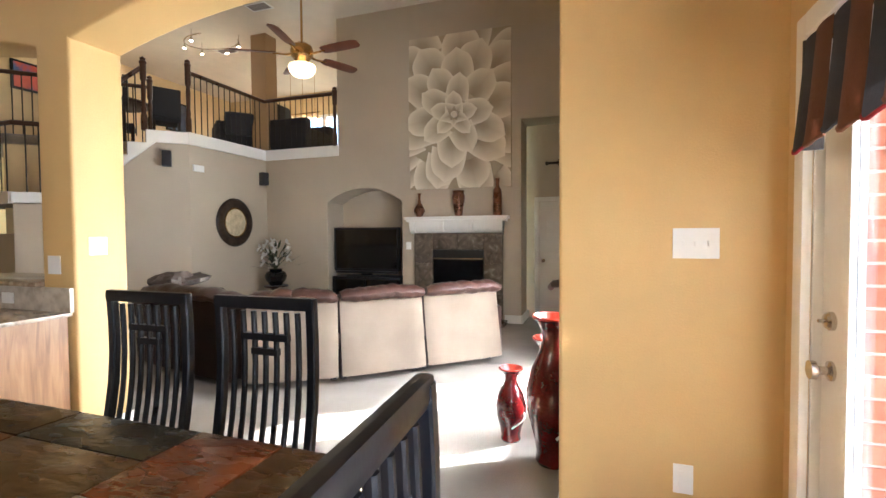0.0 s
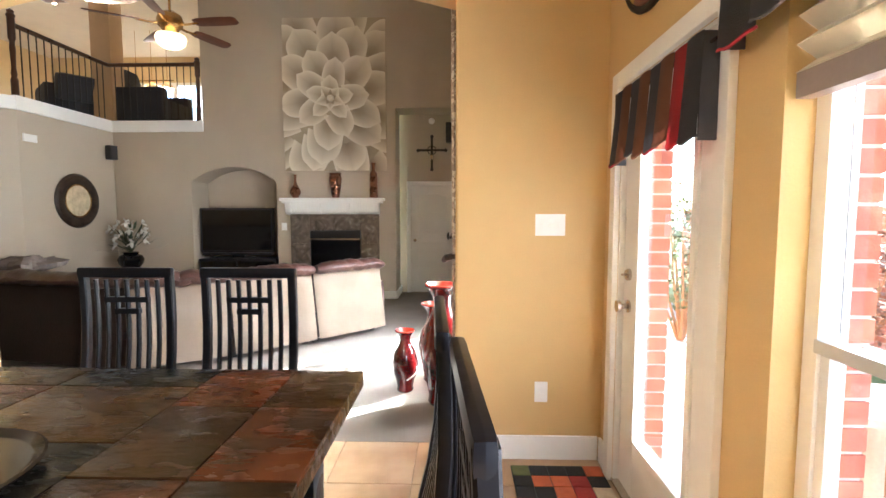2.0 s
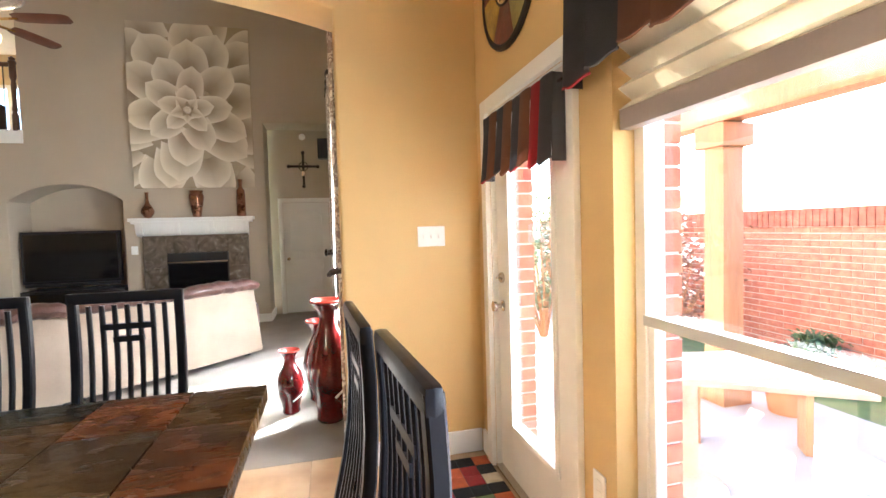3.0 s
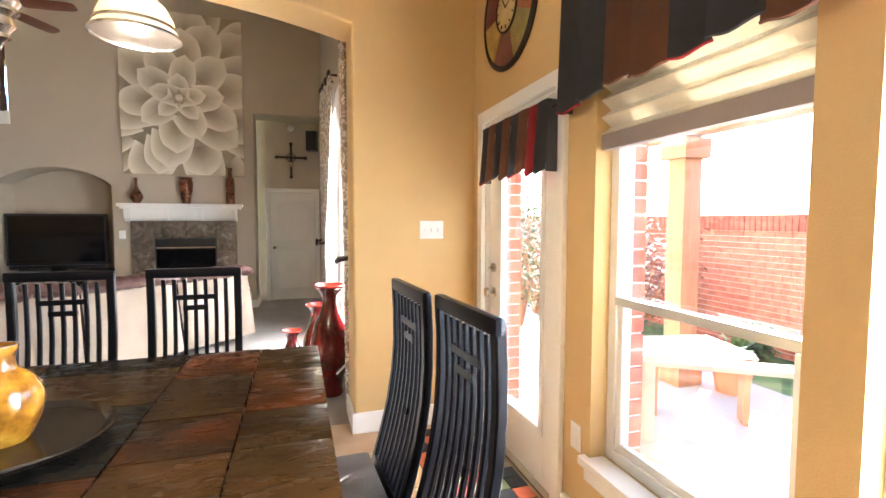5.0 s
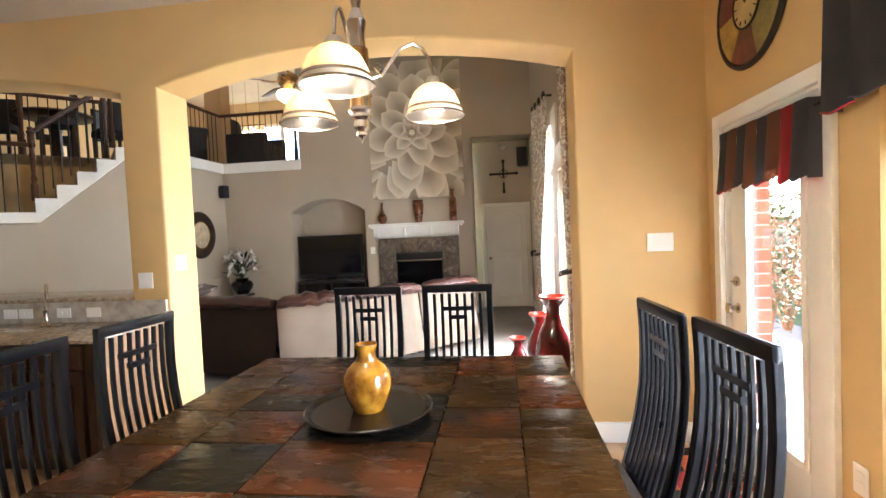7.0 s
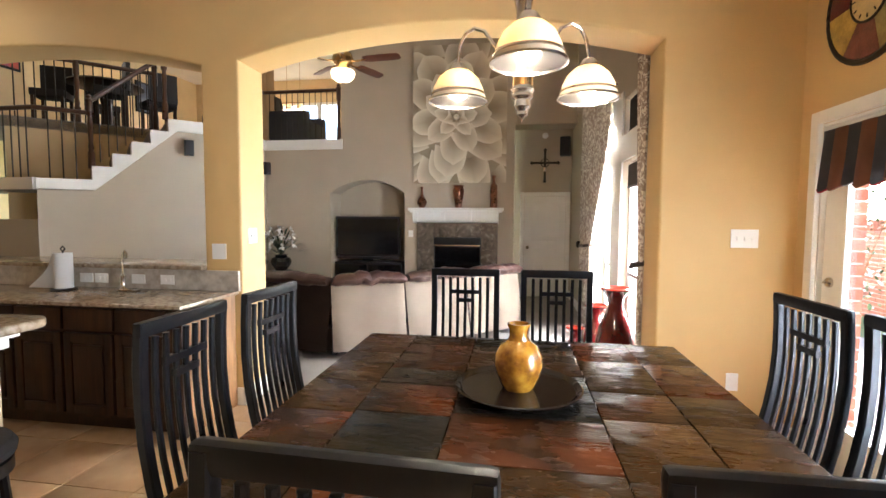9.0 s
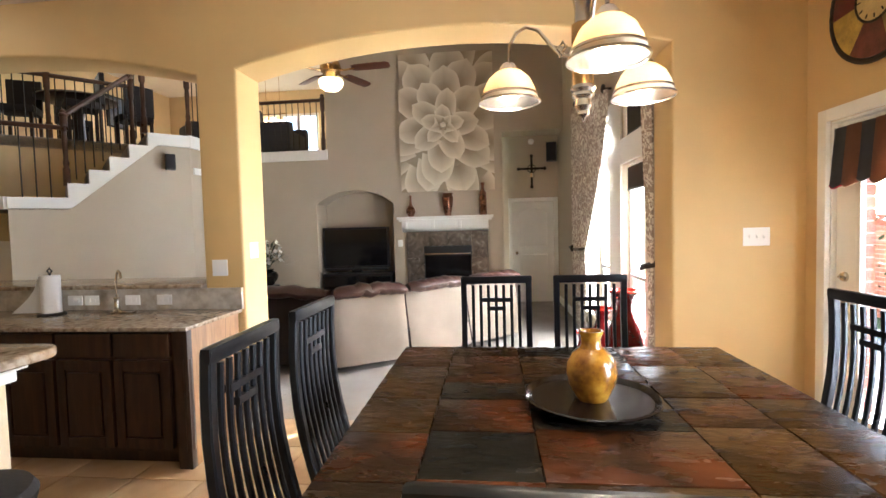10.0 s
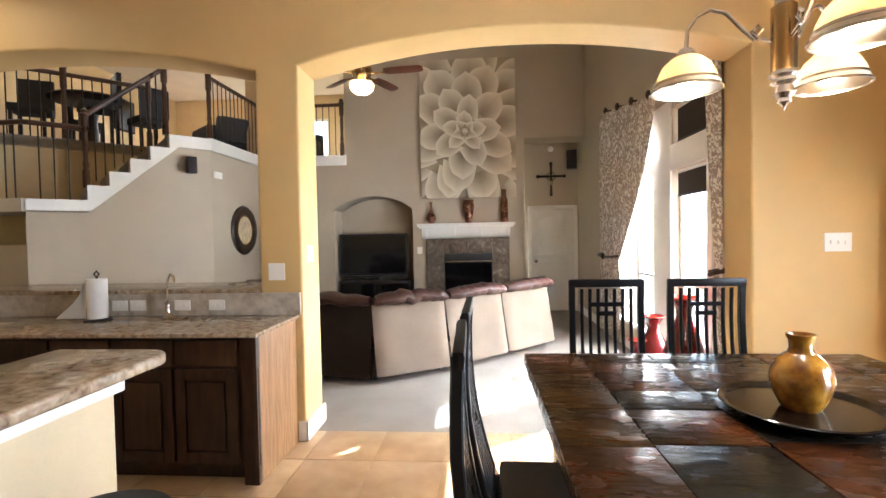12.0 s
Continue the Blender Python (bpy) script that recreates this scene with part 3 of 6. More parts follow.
for z0, z1, nm in ((1.81, 2.01, "half lowered"), (2.33, 2.62, "fully lowered")):
    rs = thing("roller_shade", (LX + 0.045, 0.74, 0), "dark brown roller shade, " + nm, "window shade", "shades in the living room windows")
    part("cloth", boxes((-0.008, 0.02, z0, -0.002, 0.65, z1)), ROLLER, rs)
    part("bottom_bar", boxes((-0.014, 0.02, z0 - 0.022, 0.002, 0.65, z0), bevel=0.004), BLACK, rs)

pd = thing("door_patio", (0, 0, 0), "white full glass patio door, closed", "door", kind="structure")
part("casing", boxes((-0.03, -0.22, 0, 0.0, -0.145, 2.135), (-0.03, -1.205, 0, 0.0, -1.13, 2.135), (-0.03, -1.13, 2.06, 0, -0.22, 2.135), bevel=0.008), WHITE, pd)
part("jamb", boxes((0.002, -0.227, 0, 0.15, -0.212, 2.06), (0.002, -1.138, 0, 0.15, -1.123, 2.06), (0.002, -1.123, 2.045, 0.15, -0.227, 2.063)), WHITE, pd)
leaf = part("leaf", boxes((0.03, -0.40, 0.015, 0.075, -0.229, 2.04), (0.03, -1.121, 0.015, 0.075, -0.95, 2.04), (0.03, -0.95, 0.015, 0.075, -0.40, 0.31), (0.03, -0.95, 1.88, 0.075, -0.40, 2.04), bevel=0.004), WHITE, pd)
part("glazing_bead", boxes((0.018, -0.43, 0.29, 0.03, -0.395, 1.90), (0.018, -0.955, 0.29, 0.03, -0.92, 1.90), (0.018, -0.92, 0.29, 0.03, -0.43, 0.325), (0.018, -0.92, 1.865, 0.03, -0.43, 1.90), bevel=0.004), WHITE, leaf)
g = part("pane", boxes((0.05, -0.95, 0.31, 0.056, -0.40, 1.88)), GLASS, leaf)
g.visible_shadow = False
for z, big in ((1.125, 0), (0.965, 1)):
    prof = [(0.032, 0), (0.032, 0.008), (0.014, 0.014), (0.014, 0.035), (0.03, 0.045), (0.03, 0.062), (0, 0.072)] if big else [(0.03, 0), (0.03, 0.014), (0.022, 0.022), (0.006, 0.024), (0.006, 0.04), (0.0, 0.042)]
    k = part("knob" if big else "deadbolt", lathe(prof, 16, m=Matrix.Rotation(radians(-90), 4, "Y")), CHROME, leaf, "satin nickel")
    k.location = (0.03, -0.305, z)
for z in (0.25, 1.05, 1.85):
    part("hinge", tube([(0.022, -1.125, z - 0.05), (0.022, -1.125, z + 0.05)], 0.008), CHROME, pd)
solid("threshold", boxes((-0.01, -1.135, 0, 0.15, -0.215, 0.014), bevel=0.004), CHROME, "metal threshold under the patio door", "threshold", "structure")

lw = thing("window_loft", (-8.7, 8.61, 0), "white four part window in the loft wall", "window", kind="structure")
for x in (0, 0.56, 1.12, 1.68):
    part("window_frame", boxes((x, 0.0, LZ + 0.45, x + 0.06, 0.1, LZ + 1.6), (x + 0.50, 0.0, LZ + 0.45, x + 0.56, 0.1, LZ + 1.6), (x + 0.06, 0.0, LZ + 0.45, x + 0.50, 0.1, LZ + 0.51), (x + 0.06, 0.0, LZ + 1.54, x + 0.50, 0.1, LZ + 1.6)), WHITE, lw)
    g = part("pane", boxes((x + 0.06, 0.05, LZ + 0.51, x + 0.50, 0.054, LZ + 1.54)), GLASS, lw)
    g.visible_shadow = False

# ---- dining room things ----
TZ = 0.947


def dining_chair():
    """Tall slatted chair; faces +y, foot at the origin."""
    c = thing("dining_chair", (0, 0, 0), "black painted tall dining chair with slatted curved back", "chair", "chairs round the table")
    w, seat = 0.160, 0.61

    def back_y(z):
        u = (z - seat) / 0.62
        return -0.155 - 0.075 * u - 0.035 * math.sin(math.pi * u)

    def slat(x0, x1, z0, z1, d0, d1):
        bm = bmesh.new()
        n = 7
        rows = []
        for k in range(n + 1):
            z = z0 + (z1 - z0) * k / n
            y = back_y(z)
            rows.append([bm.verts.new(p) for p in ((x0, y + d0, z), (x1, y + d0, z), (x1, y + d1, z), (x0, y + d1, z))])
        for a, b in zip(rows, rows[1:]):
            for j in range(4):
                bm.faces.new((a[j], a[(j + 1) % 4], b[(j + 1) % 4], b[j]))
        bm.faces.new(rows[0][::-1])
        bm.faces.new(rows[-1])
        bmesh.ops.recalc_face_normals(bm, faces=bm.faces)
        long = [e for e in bm.edges if abs((e.verts[0].co - e.verts[1].co).z) > 0.01]
        bmesh.ops.bevel(bm, geom=long, offset=0.004, segments=1, affect="EDGES")
        return bm
    for s in (-1, 1):
        part("back_post", slat(s * w - 0.014, s * w + 0.014, seat - 0.08, 1.225, -0.015, 0.012), BLACKWOOD, c)
    part("top_rail", boxes((-w - 0.016, -0.244, 1.196, w + 0.016, -0.218, 1.235), bevel=0.012), BLACKWOOD, c)
    xs = [-0.114, -0.076, -0.038, 0.0, 0.038, 0.076, 0.114]
    for x in xs:
        part("slat", slat(x - 0.0075, x + 0.0075, seat + 0.02, 1.19, -0.008, 0.008), BLACKWOOD, c)
    part("cross_bar", slat(-0.082, 0.082, 1.105, 1.125, -0.0085, 0.0085), BLACKWOOD, c)
    part("cross_bar", slat(-0.046, 0.046, 1.062, 1.082, -0.0085, 0.0085), BLACKWOOD, c)
    part("lower_rail", slat(-w, w, seat - 0.01, seat + 0.03, -0.012, 0.012), BLACKWOOD, c)
    part("seat_frame", boxes((-w - 0.012, -0.17, seat - 0.07, w + 0.012, 0.21, seat - 0.01), bevel=0.006), BLACKWOOD, c)
    part("cushion", boxes((-w, -0.135, seat - 0.012, w, 0.2, seat + 0.045), bevel=0.02), SEATVINYL, c, "dark taupe padded cushion")
    ring = [(-w, -0.13), (w, -0.13), (w, 0.2), (-w, 0.2), (-w, -0.13)]
    cord = []
    for (ax, ay), (bx, by) in zip(ring, ring[1:]):
        k_n = int(math.hypot(bx - ax, by - ay) / 0.005)
        for k in range(k_n):
            f, turn = k / k_n, len(cord) * 1.26
            nx, ny = (by - ay), -(bx - ax)
            nl = math.hypot(nx, ny)
            cord.append((ax + (bx - ax) * f + nx / nl * 0.005 * math.cos(turn), ay + (by - ay) * f + ny / nl * 0.005 * math.cos(turn), seat + 0.012 + 0.005 * math.sin(turn)))
    part("piping", tube(cord, 0.0038, 4), PALECORD, c, "twisted pale grey cord piping")
    for s in (-1, 1):
        part("leg", boxes((s * w - 0.018, 0.165, 0, s * w + 0.018, 0.2, seat - 0.065), bevel=0.004), BLACKWOOD, c)
        part("leg", boxes((s * w - 0.018, -0.185, 0, s * w + 0.018, -0.15, seat - 0.065), bevel=0.004), BLACKWOOD, c)
        part("stretcher", boxes((s * w - 0.011, -0.15, 0.2, s * w + 0.011, 0.165, 0.23)), BLACKWOOD, c)
    part("footrest", boxes((-w, 0.17, 0.26, w, 0.195, 0.29), bevel=0.003), BLACKWOOD, c)
    return c


first = dining_chair()
# (x, y) of the back's top edge centre, turn: the sitter's way
CHAIRS = [(-2.05, -0.99, 180), (-1.595, -0.99, 180), (-2.685, -1.756, -91), (-2.69, -2.205, -89), (-0.872, -1.715, 93), (-0.826, -2.088, 94), (-1.985, -2.885, -2), (-1.47, -2.855, 1)]
for k, (x, y, a) in enumerate(CHAIRS):
    off = Matrix.Rotation(radians(a), 4, "Z") @ Vector((0, 0.23, 0))
    m = pose(x + off.x, y + off.y, 0, 0, 0, a)
    if k == 0:
        first.matrix_basis = m
    else:
        copy_thing(first, m)

tb = thing("dining_table", (-1.794, -1.92, 0), "square counter height table with slate slab top", "table")
TW = 0.67
part("table_edge", boxes((-TW, -TW, TZ - 0.05, TW, TW, TZ - 0.012), bevel=0.008), SLATE, tb, "dark slate table edge")
part("apron", boxes((-TW + 0.09, -TW + 0.09, TZ - 0.16, TW - 0.09, TW - 0.09, TZ - 0.05), bevel=0.006), BLACKWOOD, tb)
for sx in (-1, 1):
    for sy in (-1, 1):
        part("leg", boxes((sx * 0.52 - 0.05, sy * 0.52 - 0.05, 0, sx * 0.52 + 0.05, sy * 0.52 + 0.05, TZ - 0.05), bevel=0.01), BLACKWOOD, tb)
rng = random.Random(5)
COURSES = [
    ((-0.67, -0.446), (-0.67, -0.45, -0.21, 0.035, 0.37, 0.67), "brubrr"),
    ((-0.446, -0.173), (-0.67, -0.43, -0.19, 0.035, 0.19, 0.52, 0.67), "rdrdrb"),
    ((-0.173, 0.234), (-0.67, -0.43, -0.17, 0.20, 0.52, 0.67), "brdbd"),
    ((0.234, 0.464), (-0.67, -0.447, -0.14, 0.07, 0.39, 0.67), "bbrbr"),
    ((0.464, 0.67), (-0.67, -0.447, -0.14, 0.07, 0.39, 0.67), "rbbrb"),
]
SLABS = {"b": SLATE, "u": SLATE, "d": SLATE_DARK, "r": SLATE_RUST}
for (x0, x1), ys, kinds in COURSES:
    for y0, y1, kd in zip(ys, ys[1:], kinds):
        bm = boxes((x0 + 0.0015, y0 + 0.0015, TZ - 0.02, x1 - 0.0015, y1 - 0.0015, TZ + rng.uniform(-0.0015, 0.0015)), bevel=0.004)
        part("slab", bm, SLABS[kd], tb)

tray = thing("tray", (-1.785, -1.92, TZ + 0.002), "round dark lacquered tray on the slate table", "tray")
part("dish", lathe([(0.0, 0.0), (0.145, 0.0), (0.183, 0.018), (0.185, 0.024), (0.165, 0.018), (0.135, 0.010), (0.0, 0.009)], 48), TRAYWOOD, tray)
part("rim", lathe([(0.181, 0.018), (0.192, 0.024), (0.195, 0.029), (0.190, 0.032), (0.178, 0.026), (0.172, 0.021)], 48), TRAYWOOD, tray, "rounded glossy rim")
vs = thing("vase", (-1.785, -1.926, TZ + 0.011), "round amber yellow glazed vase with narrow neck", "vase")
part("body", lathe([(0.0, 0), (0.036, 0), (0.05, 0.02), (0.066, 0.055), (0.074, 0.09), (0.070, 0.12), (0.055, 0.145), (0.034, 0.163), (0.0, 0.165)], 36), YELLOWGLAZE, vs)
part("neck", lathe([(0.033, 0.162), (0.028, 0.175), (0.029, 0.195), (0.035, 0.207), (0.035, 0.213), (0.030, 0.213), (0.024, 0.2), (0.022, 0.175), (0.0, 0.17)], 36), YELLOWGLAZE, vs)

# chandelier
HX, HY = -1.785, -1.855
ch = thing("chandelier", (HX, HY, DC), "brushed nickel and brass chandelier with three glowing glass shades", "chandelier")
part("canopy", lathe([(0.0, -0.03), (0.03, -0.03), (0.06, -0.015), (0.065, 0.0)], 24), CHROME, ch)
bm = bmesh.new()
for k in range(30):
    z = -0.03 - 0.033 * k
    a = k % 2
    tube([(0.009 * math.cos(t) * (1 - a), 0.009 * math.cos(t) * a, z - 0.018 - 0.018 * math.sin(t)) for t in [2 * math.pi * q / 8 for q in range(9)]], 0.0028, 5, bm)
part("chain", bm, CHROME, ch)
part("column", lathe([(0.0, -1.00), (0.012, -1.01), (0.02, -1.04), (0.012, -1.08), (0.03, -1.12), (0.022, -1.16), (0.024, -1.20)], 20), CHROME, ch)
part("sleeve", lathe([(0.024, -1.20), (0.032, -1.205), (0.032, -1.385), (0.024, -1.39)], 20), BRASS, ch, "polished brass sleeve")
part("finial", lathe([(0.034, -1.385), (0.038, -1.395), (0.03, -1.405), (0.034, -1.415), (0.022, -1.425), (0.027, -1.445), (0.015, -1.46), (0.018, -1.47), (0.006, -1.48), (0.0, -1.495)], 20), CHROME, ch)
for ax, ay in ((-0.215, 0.115), (0.012, -0.25), (0.215, 0.13)):
    L = math.hypot(ax, ay)
    ux, uy = ax / L, ay / L
    arm = [(ux * r, uy * r, z) for r, z in ((0.02, -1.30), (0.06, -1.28), (0.075, -1.255), (0.06, -1.24), (0.05, -1.255), (0.07, -1.28), (0.10, -1.24), (0.14, -1.185), (0.18, -1.165), (0.215, -1.175), (0.24, -1.21), (L, -1.26), (L, -1.295))]
    am = part("arm", tube(arm, 0.006, 8), CHROME, ch)
    sh = part("shade", lathe([(0.026, -1.31), (0.05, -1.322), (0.075, -1.345), (0.092, -1.38), (0.098, -1.405), (0.108, -1.425), (0.106, -1.427), (0.095, -1.406), (0.089, -1.38), (0.072, -1.348), (0.048, -1.326), (0.024, -1.315)], 40), SHADEGLASS, ch, "ribbed amber glass bell shade")
    sh.location, sh.scale = (ax, ay, -0.095), (0.91, 0.91, 0.91)
    part("rim_band", lathe([(0.0985, -1.398), (0.101, -1.400), (0.102, -1.406), (0.0995, -1.408)], 40), CHROME, sh)
    part("rim", lathe([(0.1075, -1.422), (0.111, -1.424), (0.111, -1.43), (0.106, -1.431), (0.1055, -1.427)], 40), CHROME, sh)
    part("holder", lathe([(0.0, -1.285), (0.02, -1.288), (0.032, -1.305), (0.034, -1.318), (0.02, -1.32)], 20), CHROME, sh)
    part("bulb", lathe([(0.0, -1.325), (0.014, -1.33), (0.016, -1.345), (0.026, -1.37), (0.027, -1.388), (0.018, -1.404), (0.0, -1.41)], 16), BULBGLOW, sh)
    bulb("chandelier_light", (HX + ax, HY + ay, DC - 1.43), 0.8, 0.03)

# wall plates


def plate(name, w, h, at, turn, toggles=0, sockets=0, label=""):
    p = thing(name, at, label, "wall plate", turn=turn)
    part("cover", boxes((-w / 2, -0.007, -h / 2, w / 2, 0.0, h / 2), bevel=0.003), PLASTIC, p)
    for k in range(toggles):
        x = (k - (toggles - 1) / 2) * 0.046
        part("toggle", boxes((x - 0.005, -0.018, -0.012, x + 0.005, -0.006, 0.012), bevel=0.002), PLASTIC, p)
    for k in range(sockets):
        z = (k - (sockets - 1) / 2) * 0.04
        part("socket", boxes((-0.017, -0.0095, z - 0.014, 0.017, -0.006, z + 0.014), bevel=0.003), GREYRAIL if label.startswith("worn") else PLASTIC, p)
    return p


plate("switch_plate", 0.168, 0.122, (-0.31, -0.001, 1.366), 0, 3, label="white triple light switch plate on gold wall")
plate("outlet", 0.075, 0.12, (-0.347, -0.001, 0.40), 0, 0, 2, label="white double outlet near the baseboard")
plate("switch_plate", 0.12, 0.122, (-4.10, -0.001, 1.222), 0, 0, label="white blank wall plate on gold pier")
plate("switch_plate", 0.12, 0.122, (AX0 + 0.001, 0.150, 1.343), 90, 2, label="white double light switch on arch jamb")
plate("outlet", 0.075, 0.12, (-0.001, -1.31, 0.455), -90, 0, 2, label="white outlet between door and window")

# clock of coloured sectors above the door
ck = thing("wall_clock", (-0.001, -0.57, 2.65), "round patchwork wall clock with dark rim and cream face", "clock", turn=-90)
R = 0.33
cols = [(0.13, 0.22, 0.15), (0.42, 0.19, 0.03), (0.11, 0.015, 0.015), (0.40, 0.27, 0.05), (0.14, 0.04, 0.03), (0.24, 0.20, 0.06), (0.30, 0.08, 0.03)]
for k in range(7):
    a0, a1 = 2 * math.pi * k / 7 + 0.5, 2 * math.pi * (k + 1) / 7 + 0.5
    ol = [(0.13 * math.cos(a0 + (a1 - a0) * q / 6), 0.13 * math.sin(a0 + (a1 - a0) * q / 6)) for q in range(7)] + [(R * 0.95 * math.cos(a1 + (a0 - a1) * q / 6), R * 0.95 * math.sin(a1 + (a0 - a1) * q / 6)) for q in range(7)]
    part("sector", prism(ol, -0.022, bevel=0.003), mat("sector_paint", cols[k], 0.45, var=0.35, scale=14, bump=0.15), ck)
bm = bmesh.new()
tube([(R * math.cos(2 * math.pi * q / 40), -0.012, R * math.sin(2 * math.pi * q / 40)) for q in range(41)], 0.017, 8, bm)
part("rim", bm, IRON, ck)
part("face", lathe([(0, 0.02), (0.128, 0.02), (0.128, 0.026), (0.0, 0.028)], 40, m=Matrix.Rotation(radians(90), 4, "X")), mat("aged_cream_face", (0.55, 0.42, 0.17), 0.5, var=0.2, scale=9), ck)
bm = bmesh.new()
tube([(0.132 * math.cos(2 * math.pi * q / 32), -0.026, 0.132 * math.sin(2 * math.pi * q / 32)) for q in range(33)], 0.007, 6, bm)
part("inner_ring", bm, IRON, ck)
for k in range(12):
    a = 2 * math.pi * k / 12
    part("hour_mark", tube([(0.095 * math.sin(a), -0.03, 0.095 * math.cos(a)), (0.115 * math.sin(a), -0.03, 0.115 * math.cos(a))], 0.0035, 5), IRON, ck)
for a, L in ((1.2, 0.06), (-0.6, 0.09)):
    part("pointer", tube([(0, -0.033, 0), (L * math.sin(a), -0.033, L * math.cos(a))], [0.004, 0.002], 5), IRON, ck)


# valances: pleated cloth strips, one behind the other, with a red hem
def valance(name, w, z0, z1, at, pattern, label, drop=0.0, flare=0.0):
    v = thing(name, at, label, "valance", turn=-90)
    n = len(pattern)
    for k, m_ in enumerate(pattern):
        x0, x1 = w * k / n, w * (k + 1) / n
        bm = bmesh.new()
        cols_ = 8
        grid = []
        tail = drop * (0.5 if k in (0, n - 1) else 0.0) + 0.012 * math.sin(k * 2.3)
        for i in range(cols_ + 1):
            u = i / cols_
            x = x0 - 0.004 + (x1 - x0 + 0.008) * u
            col = []
            for j in range(9):
                f = j / 8
                z = z1 + (z0 - tail - z1) * f
                y = -0.05 - flare * f - 0.014 * math.sin(u * math.pi) * (0.4 + f) - (0.006 if k % 2 else 0)
                col.append(bm.verts.new((x + (u - 0.5) * 0.012 * f + (x / w - 0.5) * flare * 0.6 * f, y, z + 0.01 * f * math.cos(u * math.pi * 2))))
            grid.append(col)
        for a, b in zip(grid, grid[1:]):
            for j in range(8):
                bm.faces.new((a[j], b[j], b[j + 1], a[j + 1]))
        hem = [(c[-1].co.x, c[-1].co.y + 0.002, c[-1].co.z) for c in grid]
        bmesh.ops.solidify(bm, geom=bm.faces[:], thickness=0.006)
        pl = part("pleat", bm, m_, v)
        part("hem", tube(hem, 0.005, 6), REDCLOTH if k % 4 == 0 else m_, pl)
    part("header_board", boxes((0.01, -0.05, z1 - 0.02, w - 0.01, -0.002, z1), bevel=0.003), GREYCLOTH, v)
    for x in (0.005, w - 0.011):
        part("return_side", boxes((x, -0.05 - 0.01, z0 - drop * 0.4, x + 0.006, -0.002, z1), bevel=0.002), GREYCLOTH, v)
    return v


G_, B_, R_ = GREYCLOTH, BROWNCLOTH, REDCLOTH
valance("valance", 0.79, 1.67, 1.99, (-0.03, -0.375, 0), [G_, B_, G_, B_, G_, B_, R_, G_], "charcoal, brown and crimson pleated valance on the door", 0.03, 0.02)
part("valance_rod", tube([(-0.06, -0.36, 1.955), (-0.06, -1.19, 1.955)], 0.006), CHROME, pd)
valance("valance", 2.25, 1.93, 2.75, (0.0, -1.225, 0), [G_, G_, B_, B_, G_, G_, B_, B_, G_, G_, B_, B_, G_, G_], "charcoal and brown pleated valance over the windows", 0.06, 0.02)
for y in (-1.41, -2.41):
    bl = thing("pleated_shade", (0.04, y, 0), "cream pleated window shade, partly raised", "window shade", "shades in the dining windows", turn=-90)
    zs = [1.785 + 0.035 * k for k in range(14)]
    rows_ = []
    for k, z in enumerate(zs):
        yy = 0.03 if k % 2 else -0.022
        rows_.append([(0.006, yy, z), (0.852, yy, z)])
    part("cloth", sheet(rows_, (0, 0.004, 0)), BLINDCLOTH, bl)
    part("bottom_rail", boxes((0.004, -0.018, 1.72, 0.856, 0.028, 1.79), bevel=0.006), GREYRAIL, bl, "grey bottom rail")

# door mat of woven squares
mt = thing("door_mat", (-0.53, -1.02, 0), "woven patchwork mat of orange, black and green squares", "mat")
part("backing", boxes((0, 0, 0.0, 0.50, 0.92, 0.006)), BLACK, mt)
pal = [mat("mat_" + nm, c, 0.95, var=0.2, scale=20, bump=0.5, bscale=300) for nm, c in (("black", (0.012, 0.012, 0.012)), ("orange", (0.42, 0.09, 0.03)), ("green", (0.10, 0.11, 0.035)), ("cream", (0.45, 0.36, 0.24)), ("red", (0.25, 0.02, 0.02)))]
order = [1, 0, 4, 0, 2, 0, 3, 0, 1, 0, 4, 0, 1, 2, 0, 1, 0, 3, 0, 4]
for i in range(5):
    for j in range(9):
        part("patch", boxes((0.1 * i + 0.002, 0.1022 * j + 0.002, 0.005, 0.1 * i + 0.098, 0.1022 * j + 0.1, 0.011), bevel=0.002), pal[order[(i * 7 + j * 3) % 20]], mt)

# ---- kitchen ----
CE = -3.965
cb = thing("base_cabinet", (0, 0, 0), "dark stained wooden base cabinets with oak end panel", "cabinet")
part("body", boxes((-9.4, -0.60, 0.10, CE - 0.012, -0.04, 0.885)), DARKWOOD, cb)
part("toe_kick", boxes((-9.4, -0.53, 0, CE - 0.02, -0.04, 0.10)), DARKWOOD, cb)
part("end_panel", boxes((CE - 0.012, -0.575, 0.0, CE, -0.02, 0.885)), OAK, cb, "light oak end panel")
part("corner_post", boxes((CE - 0.09, -0.625, 0.0, CE + 0.004, -0.575, 0.885), bevel=0.01), DARKWOOD, cb)
part("rounded_pilaster", tube([(CE - 0.02, -0.60, 0.12), (CE - 0.02, -0.60, 0.70)], 0.028, 12), DARKWOOD, cb)
x = CE - 0.11
